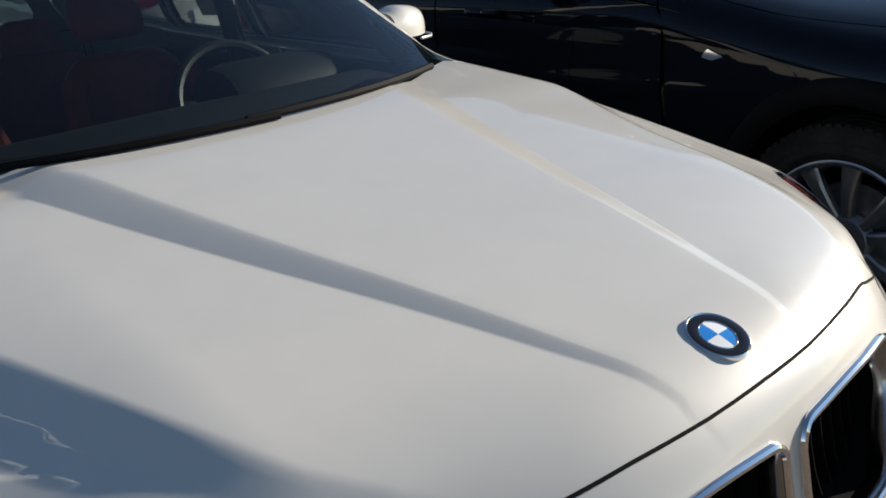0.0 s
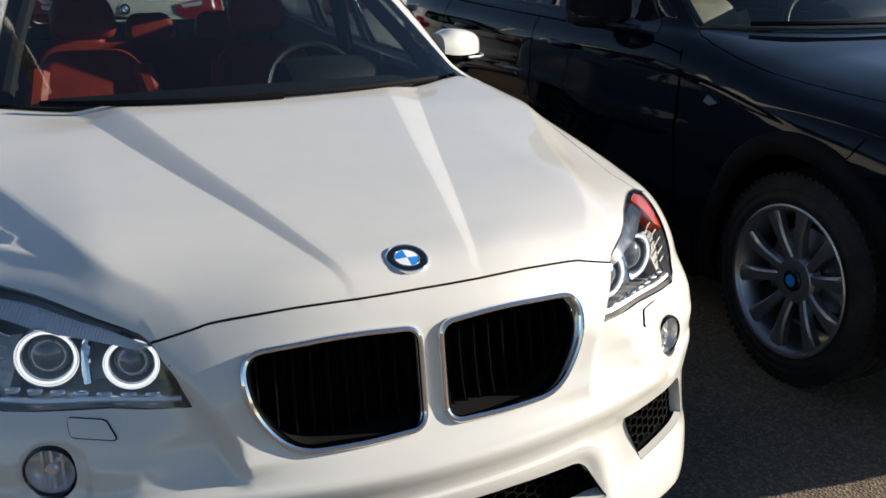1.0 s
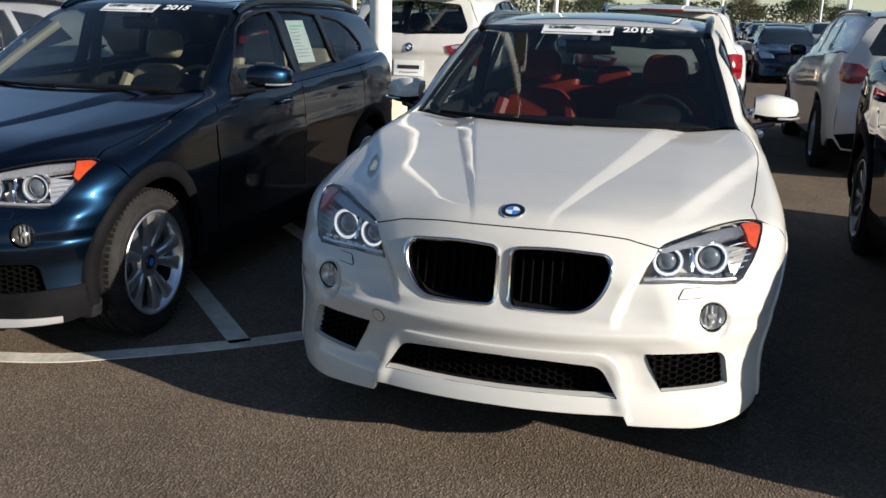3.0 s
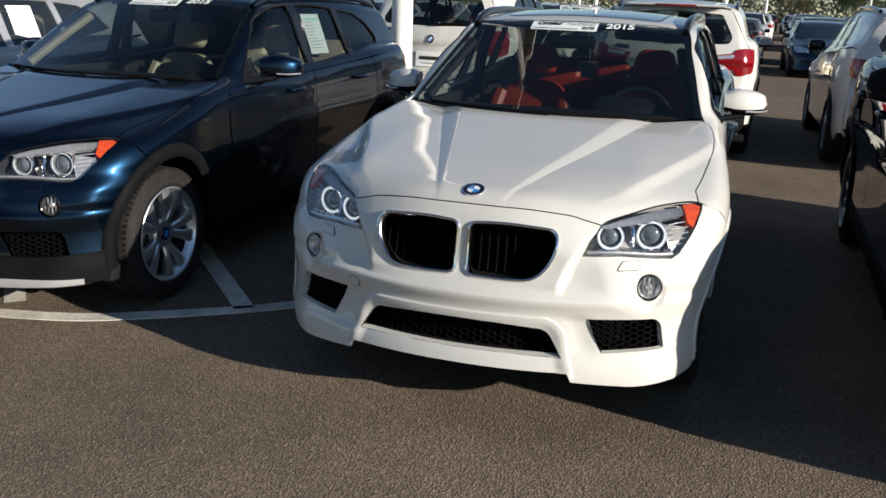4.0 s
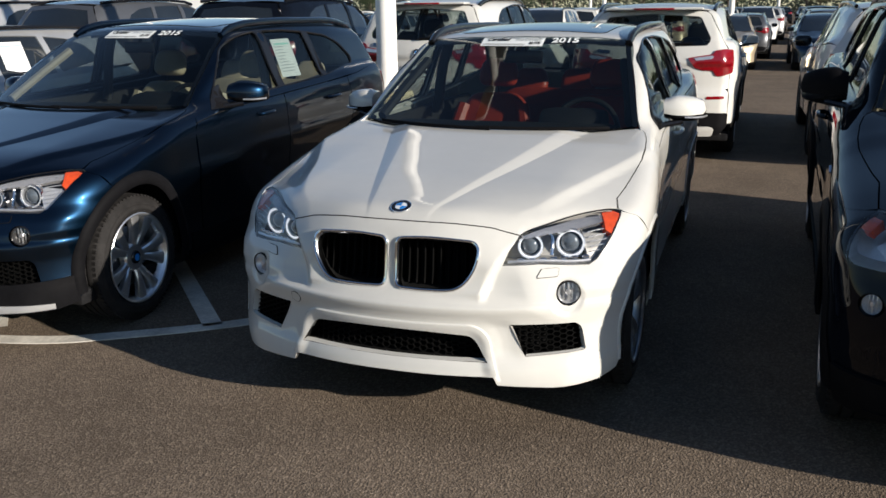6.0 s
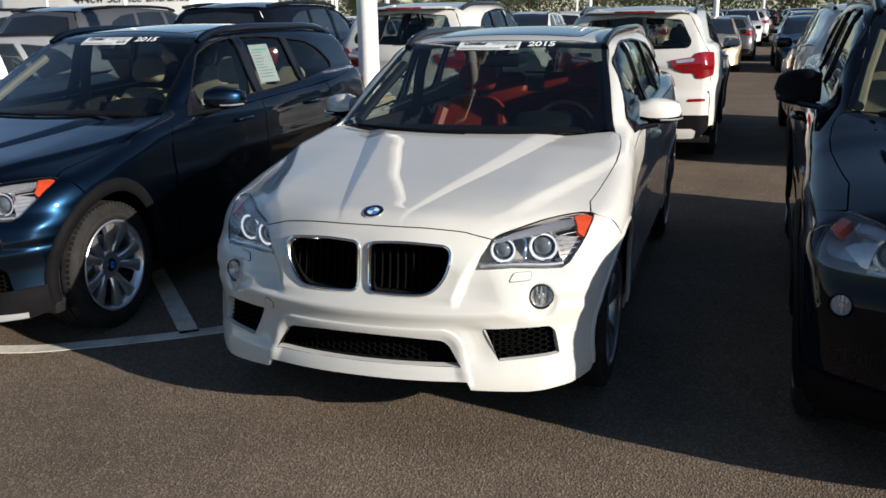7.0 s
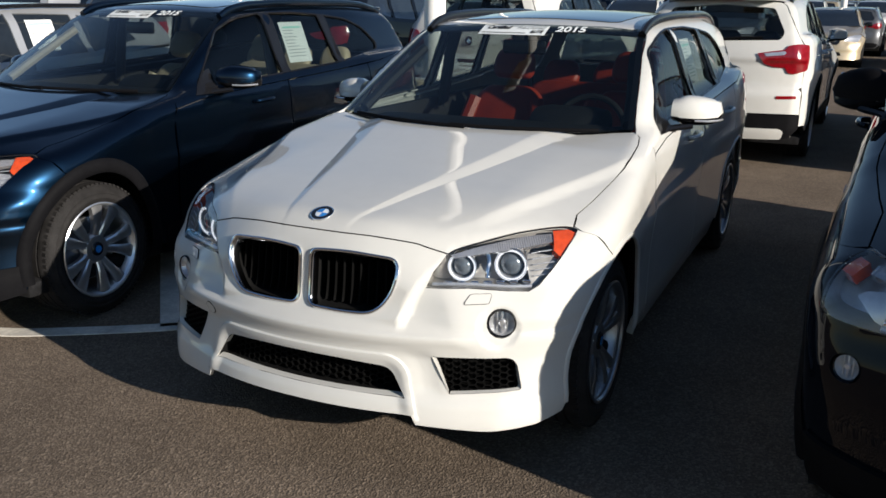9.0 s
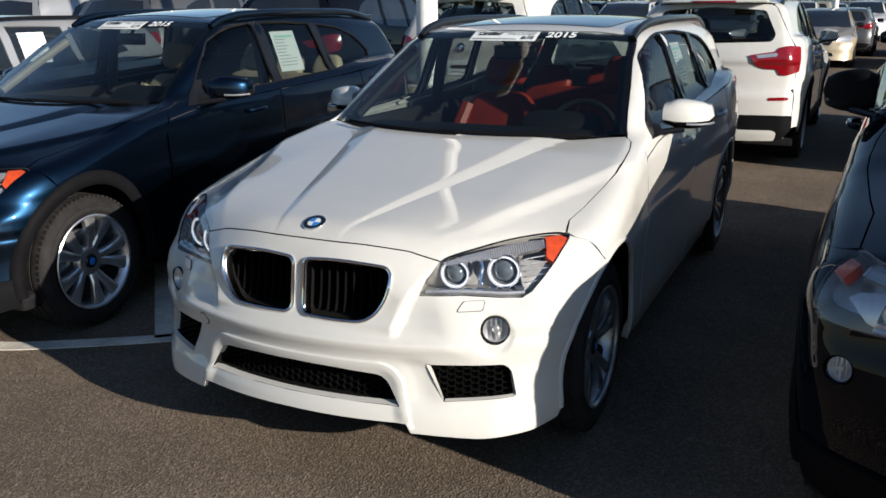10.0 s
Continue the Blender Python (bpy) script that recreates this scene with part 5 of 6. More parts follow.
def windscreen_sticker(glass):
    """A white strip with print and the model year, inside the top of the windscreen."""
    def patch(x0, x1, z0, z1, mt, nm, lift, par_, lb=""):
        v, f, n = sheet("screen", [(x0, z0), (x1, z0), (x1, z1), (x0, z1)], (), 0.011, fn=upper_f, lift=lift, lip=0)
        return part(nm, (v, f), mt, par_, lb, n)
    s = patch(-0.238, 0.122, 1.388, 1.430, PAPER, "windscreen_sticker", 0.004, glass, "white windscreen sticker with black print")
    for nm, txt, x, z, size in (("sticker_text", "Certified", -0.142, 1.4125, 0.036), ("sticker_text", "Pre-Owned", 0.032, 1.4125, 0.031), ("sticker_text", "ELITE", 0.073, 1.3955, 0.027), ("year_text", "2015", 0.237, 1.4085, 0.075)):
        p = on("screen", [(x, z)], upper_f)[0]
        nr = Vector(gradient(upper_f, p[None])[0])
        e_y = (Vector((0, 0, 1)) - nr * nr.z).normalized()
        e_x = e_y.cross(nr)
        m = Matrix((e_x, e_y, nr)).transposed().to_4x4()
        m.translation = Vector(p) + nr * 0.0062
        word = lettering(nm, txt, size, PAPER if txt == "2015" else (INK if txt != "Pre-Owned" else PAPER_GREY), s, m, "", 0.0 if txt == "Pre-Owned" else size * 0.028, 0.12 if txt == "2015" else 0.25)
        tall_m = m @ Matrix.Diagonal((1, 1.0 if txt == "2015" else 1.35, 1, 1))
        flat = np.array([tuple(tall_m @ v.co) for v in word.data.vertices])
        bent = on("screen", flat[:, [0, 2]], upper_f, 0.0064)
        word.data.vertices.foreach_set("co", bent.astype(np.float32).ravel())
        word.matrix_basis = Matrix.Identity(4)
    for x0, x1 in ((-0.225, 0.02),):
        patch(x0, x1, 1.394, 1.3965, INK, "sticker_rule", 0.0062, s)
    patch(-0.225, 0.112, 1.4245, 1.4262, PAPER_GREY, "sticker_rule", 0.0062, s)


def window_paper(car, window, y0, y1, z0, z1):
    """A price sheet fixed inside a side window."""
    v, f, n = sheet("side", [(y0, z0), (y1, z0), (y1, z1), (y0, z1)], (), 0.05, lift=-0.016, lip=0)
    p = part("price_sheet", (v, f), PAPER, window, "white printed price sheet", n)
    random.seed(4)
    v, f, n = sheet("side", [(y0 + 0.03, z1 - 0.040), (y1 - 0.03, z1 - 0.040), (y1 - 0.03, z1 - 0.028), (y0 + 0.03, z1 - 0.028)], (), 0.05, lift=-0.0135, lip=0)
    part("sheet_heading", (v, f), MINT, p, "", n)
    for k in range(9):
        z = z1 - 0.055 - k * (z1 - z0 - 0.07) / 9
        w = (y1 - y0) * random.uniform(0.35, 0.8)
        v, f, n = sheet("side", [(y0 + 0.02, z), (y0 + 0.02 + w, z), (y0 + 0.02 + w, z + 0.0045), (y0 + 0.02, z + 0.0045)], (), 0.05, lift=-0.0135, lip=0)
        part("sheet_line", (v, f), PAPER_GREY, p, "", n)


def wipers(car):
    for x0, x1 in ((0.60, -0.02), (0.05, -0.58)):
        t = np.linspace(0, 1, 8)
        x = x0 + (x1 - x0) * t
        z = 1.020 + 0.004 * t
        p = np.stack([x, screen_f(np.abs(x), z) - 0.024, z + 0.012], 1)
        part("wiper", tube(p, 0.009, 6), PLASTIC, car, "black wiper blade")


def make_car(name, label, m, coat, leather=BLACK_LEATHER, sport=False, ring=RING_OFF, tint=GLASS, wheel="twin", rim=ALLOY, rail=GLOSS_BLACK, scale=(1, 1, 1), inside=True, group="parked cars", tall=False, mirror_coat=None):
    STYLE["tall"] = tall
    car = thing(name, label, "car", m @ Matrix.Diagonal((*scale, 1)), group)
    build_front(car, coat, sport, ring)
    glass = build_cabin(car, coat, leather, tint, rail)
    build_sides(car, coat, sport)
    build_mirrors(car, mirror_coat or coat, 0.090 if tall else 0.074)
    build_tail(car, coat)
    add_wheels(car, wheel, rim, 1.035 if tall else 1.0)
    wipers(car)
    if inside:
        build_inside(car, leather)
    STYLE["tall"] = False
    return car, glass


# ---------------------------------------------------------------- ground
def asphalt_material():
    """Worn asphalt: pale stones in a dark binder, stains and patches."""
    m = bpy.data.materials.new("asphalt")
    m.use_nodes = True
    nt = m.node_tree
    b = nt.nodes["Principled BSDF"]
    b.inputs["Roughness"].default_value, b.inputs["Specular IOR Level"].default_value = 0.92, 0.10
    co = nt.nodes.new("ShaderNodeTexCoord")

    def tex(kind, scale, **kw):
        n = nt.nodes.new("ShaderNodeTex" + kind)
        n.inputs["Scale"].default_value = scale
        for k, v in kw.items():
            n.inputs[k].default_value = v
        nt.links.new(co.outputs["Object"], n.inputs["Vector"])
        return n

    stones = tex("Voronoi", 125.0)
    fine = tex("Noise", 260.0, Detail=3.0)
    patch = tex("Noise", 1.3, Detail=6.0, Roughness=0.65)
    wide = tex("Noise", 0.22, Detail=3.0)
    ramp = nt.nodes.new("ShaderNodeValToRGB")
    ramp.color_ramp.elements[0].position, ramp.color_ramp.elements[0].color = 0.0, (0.105, 0.082, 0.062, 1)
    ramp.color_ramp.elements[1].position, ramp.color_ramp.elements[1].color = 1.0, (0.27, 0.214, 0.162, 1)
    e = ramp.color_ramp.elements.new(0.55)
    e.color = (0.150, 0.117, 0.088, 1)
    nt.links.new(stones.outputs["Color"], ramp.inputs[0])
    acc = None
    for n, lo, hi, a, z in ((fine, 0.75, 1.25, 0.3, 0.7), (patch, 0.80, 1.20, 0.3, 0.7), (wide, 0.88, 1.12, 0.3, 0.7)):
        r = nt.nodes.new("ShaderNodeMapRange")
        for i, v in enumerate((a, z, lo, hi)):
            r.inputs[1 + i].default_value = v
        nt.links.new(n.outputs[0], r.inputs[0])
        if acc is None:
            acc = r.outputs[0]
        else:
            mul = nt.nodes.new("ShaderNodeMath")
            mul.operation = "MULTIPLY"
            nt.links.new(acc, mul.inputs[0])
            nt.links.new(r.outputs[0], mul.inputs[1])
            acc = mul.outputs[0]
    v = nt.nodes.new("ShaderNodeVectorMath")
    v.operation = "SCALE"
    nt.links.new(ramp.outputs[0], v.inputs[0])
    nt.links.new(acc, v.inputs["Scale"])
    nt.links.new(v.outputs[0], b.inputs["Base Color"])
    u = nt.nodes.new("ShaderNodeBump")
    u.inputs["Strength"].default_value, u.inputs["Distance"].default_value = 0.8, 0.004
    nt.links.new(stones.outputs["Distance"], u.inputs["Height"])
    u2 = nt.nodes.new("ShaderNodeBump")
    u2.inputs["Strength"].default_value, u2.inputs["Distance"].default_value = 0.4, 0.003
    nt.links.new(fine.outputs[0], u2.inputs["Height"])
    nt.links.new(u.outputs[0], u2.inputs["Normal"])
    nt.links.new(u2.outputs[0], b.inputs["Normal"])
    return m


ASPHALT = asphalt_material()
LINE_PAINT = material("line_paint", (0.62, 0.585, 0.52), 0.75, grain=6, grain_amt=0.22, bump=0.5, bump_scale=160)
ground = new("ground", mesh_of("ground", [(-2500, -2500, 0), (2500, -2500, 0), (2500, 2500, 0), (-2500, 2500, 0)], [(0, 1, 2, 3)], ASPHALT, smooth=False))
tagged(ground, "worn brown-grey asphalt of a parking lot", "ground", kind="structure")


def painted_line(path, width, name="painted_line"):
    """A flat strip of road paint, slightly raised."""
    P = np.asarray(path, float)
    T = np.gradient(P, axis=0)
    T /= np.linalg.norm(T, axis=1)[:, None]
    S = np.stack([-T[:, 1], T[:, 0]], 1) * width / 2
    n = len(P)
    V = np.concatenate([np.c_[P + S, np.full(n, 0.004)], np.c_[P - S, np.full(n, 0.004)], np.c_[P + S, np.zeros(n)], np.c_[P - S, np.zeros(n)]])
    F = []
    for i in range(n - 1):
        F += [(n + i, n + i + 1, i + 1, i), (i, i + 1, 2 * n + i + 1, 2 * n + i), (n + i + 1, n + i, 3 * n + i, 3 * n + i + 1)]
    ob = new(name, mesh_of(name, V, F, LINE_PAINT, smooth=False))
    return tagged(ob, "worn white painted line on asphalt", "line marking", "lot markings", "structure")


painted_line(bow((-4.2, 0.10), (-3.4, 0.16), (-2.6, 0.25), (-2.05, 0.37), (-1.74, 0.53), (-1.32, 0.82), (-1.06, 1.06), (-0.6, 1.52), (0.3, 2.5), n=6), 0.10)
for c in (-3.3, -1.97, -0.52, 0.80, 2.1, 3.4):
    y0 = 0.44 if c < -1 else 0.82 if c < 0 else 2.2 if c < 1 else 3.2
    x0 = c - y0
    painted_line([(x0, y0), (x0 - 0.9, y0 + 0.95), (x0 - 1.9, y0 + 2.0)], 0.10)

# ---------------------------------------------------------------- the near cars
white_car, white_glass = make_car("white_car", "white compact estate car with twin round headlamps on asphalt", Matrix.Identity(4), WHITE, RED_LEATHER, True, RING_ON, wheel="twin", rim=DULL_SHADED_ALLOY)
windscreen_sticker(white_glass)
window_paper(white_car, white_car, 2.60, 2.84, 1.14, 1.37)

blue_car, blue_glass = make_car("blue_car", "dark blue compact estate car with black arch cladding", pose(-2.60, 0.01, 0), NAVY, TAN_LEATHER, False, RING_OFF, wheel="vee", scale=(1.0, 1.0, 1.03), rail=NAVY)
windscreen_sticker(blue_glass)
window_paper(blue_car, blue_car, 2.60, 2.86, 1.12, 1.37)

black_suv, black_glass = make_car("black_suv", "black tall estate car with clear round headlamps", pose(2.467, -0.125, 0, 0, 0, -1.6), BLACK, TAN_LEATHER, False, RING_OFF, wheel="ten", rim=DULL_SHADED_ALLOY, scale=(1.045, 1.07, 1.115), tall=True, mirror_coat=PLASTIC)

# Chrome chip added on the wing in place of a sun reflection.
glint_loop = rounded([(1.16, 0.815), (1.215, 0.835), (1.235, 0.812), (1.20, 0.803)], 0.006, 3)
STYLE["tall"] = True
pair("sun_glint_chip", sheet("side", glint_loop, (), 0.02, lift=0.006, lip=0.008), CHROME, black_suv, "small chrome chip standing for a sun glint")
STYLE["tall"] = False


# ---------------------------------------------------------------- cars further off, in a plainer build
PANE = material("far_glass", (0.012, 0.015, 0.018), 0.06, coat=1.0, grain=3, grain_amt=0.2)


def simple_car(name, label, coat, m, scale=(1, 1, 1), rail=True, papers=False):
    """A parked car seen from some way off: shell, panes, lamps, mirrors, plate and wheels."""
    car = thing(name, label, "car", m @ Matrix.Diagonal((*scale, 1)), "parked cars")
    shell = []
    a = [p for p in arch(0.80, 0.42, 68, -8, 8) if p[1] < 0.742]
    nose = both([(0.0, 0.822), (0.39, 0.805), (0.503, 0.778), (0.615, 0.808), (0.758, 0.826), (0.94, 0.831), (1.0, 0.818)] + [tuple(p) for p in par("front", on("side", [(0.60, 0.745)] + a))] + [(0.90, 0.235), (0.615, 0.214), (0.0, 0.24)])
    shell.append(sheet("front", nose, (), 0.09, lip=0.02)[:2])
    front3 = on("front", [(0.0, 0.822), (0.39, 0.805), (0.503, 0.778), (0.615, 0.811), (0.758, 0.829), (0.94, 0.834)])
    part("hood", sheet("top", both([tuple(p[:2]) for p in front3] + SHUT[::2] + [(0.735, 1.455)] + COWL[::2] + [(0.0, 1.192)]), (), 0.11, fn=lower_f, lip=0.02)[:2], coat, car)
    side3 = np.concatenate([on("top", [(x + 0.005, y) for x, y in SHUT], lower_f), on("side", [(1.66, 0.985), (2.44, 1.025), (3.0, 1.05), (3.6, 1.085), (4.02, 1.10)], body_f), on("tail", [(0.724, 1.102), (0.769, 1.03), (0.776, 0.9), (0.776, 0.66), (0.776, 0.36)]), on("side", [(4.02, 0.262)] + arch(3.575, 0.41, 186, -4, 14) + [(3.1, 0.262), (1.3, 0.262)] + arch(0.80, 0.42, 188, 69, 14) + [(0.572, 0.80)], body_f)])
    flank = sheet("flank", par("flank", side3), (), 0.11, lip=0.02)[:2]
    shell += [flank, mirrored(*flank)]
    wins = [[(1.66, 1.028), (1.90, 1.255), (2.12, 1.378), (2.44, 1.422), (2.455, 1.065)], [(2.52, 1.424), (3.06, 1.408), (3.12, 1.095), (2.53, 1.068)], [(3.13, 1.403), (3.40, 1.375), (3.60, 1.31), (3.74, 1.18), (3.18, 1.10)]]
    base = np.concatenate([on("screen", [(0.722, 1.028), (0.662, 1.20), (0.585, 1.412)], upper_f), on("top", [(0.565, 2.25), (0.578, 3.2), (0.54, 3.98)], upper_f), on("tail", [(0.52, 1.405), (0.604, 1.302), (0.664, 1.202), (0.724, 1.102)]), on("side", [(3.6, 1.085), (3.0, 1.05), (2.44, 1.025), (1.66, 0.985), (1.42, 0.95)]), on("top", [(0.742, 1.452)])])
    sur = sheet("flank", par("flank", base), [par("flank", on("side", w)) for w in wins], 0.10, lip=0.01)[:2]
    shell += [sur, mirrored(*sur)]
    part("roof", sheet("top", both([(0.0, 2.085), (0.40, 2.12), (0.575, 2.18), (0.578, 2.7), (0.578, 3.3), (0.535, 4.02), (0.0, 4.12)]), (), 0.16, fn=upper_f, lip=0.01)[:2], coat, car)
    glass = both([(0.0, 1.395), (0.46, 1.365), (0.58, 1.16), (0.55, 1.10), (0.0, 1.085)])
    part("tailgate", sheet("tail", both([(0.0, 1.435), (0.50, 1.412), (0.60, 1.304), (0.66, 1.204), (0.72, 1.104), (0.767, 1.03), (0.774, 0.9), (0.774, 0.66), (0.774, 0.36), (0.70, 0.27), (0.0, 0.25)]), [glass], 0.10, lip=0.02)[:2], coat, car)
    part("body", joined(*shell), coat, car)
    v, f, n = sheet("screen", both([(0.0, 1.012), (0.40, 1.016), (0.716, 1.030), (0.655, 1.20), (0.578, 1.415), (0.40, 1.434), (0.0, 1.440)]), (), 0.12, fn=upper_f, lift=0.001, lip=0.0)
    part("windscreen", (v, f), PANE, car, "dark reflecting windscreen", n)
    v, f, n = sheet("tail", glass, (), 0.15, lift=-0.004, lip=0.0)
    part("rear_window", (v, f), PANE, car, "dark rear window", n)
    for w in wins:
        pair("side_window", sheet("side", w, (), 0.15, lift=-0.008, lip=0.0), PANE, car)
    pair("headlamp", sheet("front", LAMP, (), 0.06, lift=0.006, lip=0.01), LAMP_SILVER, car)
    tl = np.array([(0.36, 0.955), (0.60, 0.988), (0.635, 1.02), (0.765, 1.03), (0.79, 0.95), (0.775, 0.87), (0.70, 0.85), (0.62, 0.86), (0.60, 0.885), (0.44, 0.905)])
    pair("tail_lamp", sheet("tail", tl, (), 0.06, lift=0.010, lip=0.02), RED_LENS, car)
    for sgn in (1, -1):
        part("grille", sheet("front", np.array(KIDNEY) * (sgn, 1), (), 0.06, lift=0.004, lip=0.01)[:2], GLOSS_BLACK, car)
    part("lower_grille", sheet("front", both([(0.0, 0.43), (0.34, 0.41), (0.38, 0.32), (0.0, 0.327)]), (), 0.08, lift=0.004, lip=0.01)[:2], PLASTIC, car)
    part("rear_valance", sheet("tail", both([(0.0, 0.44), (0.62, 0.43), (0.77, 0.40), (0.70, 0.29), (0.0, 0.262)]), (), 0.08, lift=0.008, lip=0.02)[:2], PLASTIC, car)
    part("dealer_plate", sheet("tail", both([(0.0, 0.845), (0.155, 0.845), (0.155, 0.70), (0.0, 0.70)]), (), 0.08, lift=0.010, lip=0.01)[:2], PAPER, car)
    part("floor_pan", block((-0.80, 0.40, 0.185), (0.80, 4.2, 0.5), 0.02), CAVITY, car)
    for sgn in (1, -1):
        shell_m = block((0.83, 1.77, 1.01), (1.02, 1.90, 1.13), 0.045, 3)
        part("door_mirror", moved(shell_m, Matrix.Diagonal((sgn, 1, 1, 1))), coat if coat is WHITE else GLOSS_BLACK, car)
    if rail:
        y = np.linspace(2.12, 4.02, 12)
        p = on("top", np.stack([0.575 + 0.02 * np.sin((y - 2.12) / 1.9 * math.pi), y], 1), upper_f)
        p[:, 2] += 0.028
        pair("roof_rail", tube(p, 0.02, 6), GLOSS_BLACK, car, "", False)
    if papers:
        v, f, n = sheet("side", [(2.60, 1.12), (2.86, 1.12), (2.86, 1.37), (2.60, 1.37)], (), 0.2, lift=-0.004, lip=0)
        p = part("price_sheet", (v, f), PAPER, car, "white printed price sheet", n)
        for k in range(8):
            z = 1.345 - 0.026 * k
            v, f, n = sheet("side", [(2.62, z), (2.84 - 0.06 * (k % 3), z), (2.84 - 0.06 * (k % 3), z - (0.016 if k == 0 else 0.007)), (2.62, z - (0.016 if k == 0 else 0.007))], (), 0.2, lift=0.003, lip=0)
            part("sheet_line", (v, f), PAPER_GREY if k else MINT, p, "", n)
    tyre = lathe([(0.20, -0.10), (0.27, -0.115), (0.315, -0.10), (0.328, -0.07), (0.328, 0.07), (0.315, 0.10), (0.27, 0.115), (0.215, 0.10)], 28)
    rim = [lathe([(0.22, 0.10), (0.20, 0.07), (0.06, 0.06), (0.04, 0.085), (0.0005, 0.085)], 28)]
    for i in range(5):
        rim.append(moved(block((0.06, -0.03, 0.03), (0.095, 0.03, 0.21), 0.008, 1), Matrix.Rotation(2 * math.pi * i / 5, 4, "X")))
    rim = joined(*rim)
    if "far_tyre" not in KEPT:
        KEPT["far_tyre"], KEPT["far_rim"] = mesh_of("tyre", *tyre, RUBBER, sharp=35), mesh_of("rim", *rim, ALLOY, sharp=35)
    for y in (AXLE_F, AXLE_R):
        for s in (1, -1):
            w = new("wheel", KEPT["far_tyre"])
            w.parent = car
            w.matrix_basis = Matrix.Translation((s * 0.768, y, HUB)) @ (Matrix.Identity(4) if s > 0 else Matrix.Rotation(math.pi, 4, "Z"))
            r = new("rim", KEPT["far_rim"])
            r.parent = w
    return car


# White paint greyed for the shade on the SUV right of the aisle.
SHADED_WHITE = paint("shaded_white_paint", (0.56, 0.56, 0.55), 0.1)
TURN = Matrix.Rotation(math.pi, 4, "Z")
SUV = (1.05, 1.05, 1.10)
# the row behind, tails towards the near cars
white_suv, _ = make_car("white_suv", "white tall estate car with red tail lamps, tail to the aisle", pose(0.17, 11.38, 0) @ TURN, WHITE, BLACK_LEATHER, False, RING_OFF, tint=GLASS, wheel="twin", scale=SUV)
big_suv, _ = make_car("large_white_suv", "large white estate car with red tail lamps and dealer plate", pose(-2.45, 11.45, 0) @ TURN, WHITE, BLACK_LEATHER, False, RING_OFF, tint=GLASS, wheel="twin", scale=(1.07, 1.07, 1.16))
pale_suv = simple_car("pale_suv", "white tall estate car in paint greyed for shade, with red tail lamps", SHADED_WHITE, pose(2.74, 11.30, 0) @ TURN, SUV)
neighbour = simple_car("silver_car", "silver estate car with a price sheet in its window", SILVER, pose(-5.3, 0.25, 0), (1.0, 1.0, 1.0), papers=True)

random.seed(11)
kinds = {}
for nm, lb, ct in (("white_far_car", "white estate car in a row of parked cars", WHITE), ("black_far_car", "black estate car in a row of parked cars", BLACK), ("grey_far_car", "dark grey estate car in a row of parked cars", GREY), ("silver_far_car", "silver estate car in a row of parked cars", SILVER), ("blue_far_car", "dark blue estate car in a row of parked cars", NAVY), ("gold_far_car", "pale gold saloon car in a row of parked cars", GOLD)):
    kinds[nm] = (lb, ct)
made = {}


def park(kind, x, y, flip, sc):
    m = pose(x, y, 0, 0, 0, random.uniform(-1.2, 1.2))
    if flip:
        m = m @ TURN
    if kind not in made:
        made[kind] = simple_car(kind, *kinds[kind], m, sc)
    else:
        c = copy_thing(made[kind], m)
        c.scale = sc


names = list(kinds)
low = (0.98, 1.02, 0.95)
for row, (y, flip, x0, x1) in enumerate(((11.5, True, -15.6, -5.0), (21.5, False, -26, 4.0), (31.2, True, -30, 7.0), (39.0, False, -36, 8.0), (49.0, True, -42, 10), (57.0, False, -40, 12), (68.0, True, -38, 14), (80.0, False, -40, 16), (98.0, True, -46, 18), (122.0, False, -54, 22))):
    gap = 2.6
    x = 0.42 + 0.035 * max(y - 21.5, 0) if row else -5.05
    x -= gap * int((x - x0) / gap)
    while x <= x1:
        if random.random() < 0.94 or row == 0 or row == 1 and abs(x - 0.42) < 3:
            k = random.choices(names, (4, 3, 3, 3, 2, 1))[0]
            sc = SUV if random.random() < 0.55 else (1.0, 1.02, 1.02)
            if row == 0:
                k, sc = ("black_far_car" if abs(x + 5.05) < 0.3 else "grey_far_car" if abs(x + 7.65) < 0.3 else "silver_far_car"), (1.06, 1.06, 1.20)
            if row == 1 and abs(x - 0.42) < 0.6:
                k, sc = "gold_far_car", low
            if row == 1 and 0.6 < x < 3.6 or row == 2 and abs(x - 0.76) < 0.6:
                k, sc = ("blue_far_car" if row == 1 else "grey_far_car"), low
            park(k, x + random.uniform(-0.12, 0.12), y + random.uniform(-0.25, 0.25), flip, sc)
        x += gap

# ---------------------------------------------------------------- light poles
POLE = material("white_enamel", (0.80, 0.79, 0.76), 0.35, grain=2, grain_amt=0.06, bump=0.1, bump_scale=60)
CONCRETE = material("painted_concrete", (0.62, 0.52, 0.34), 0.85, grain=5, grain_amt=0.18, bump=0.6, bump_scale=90)


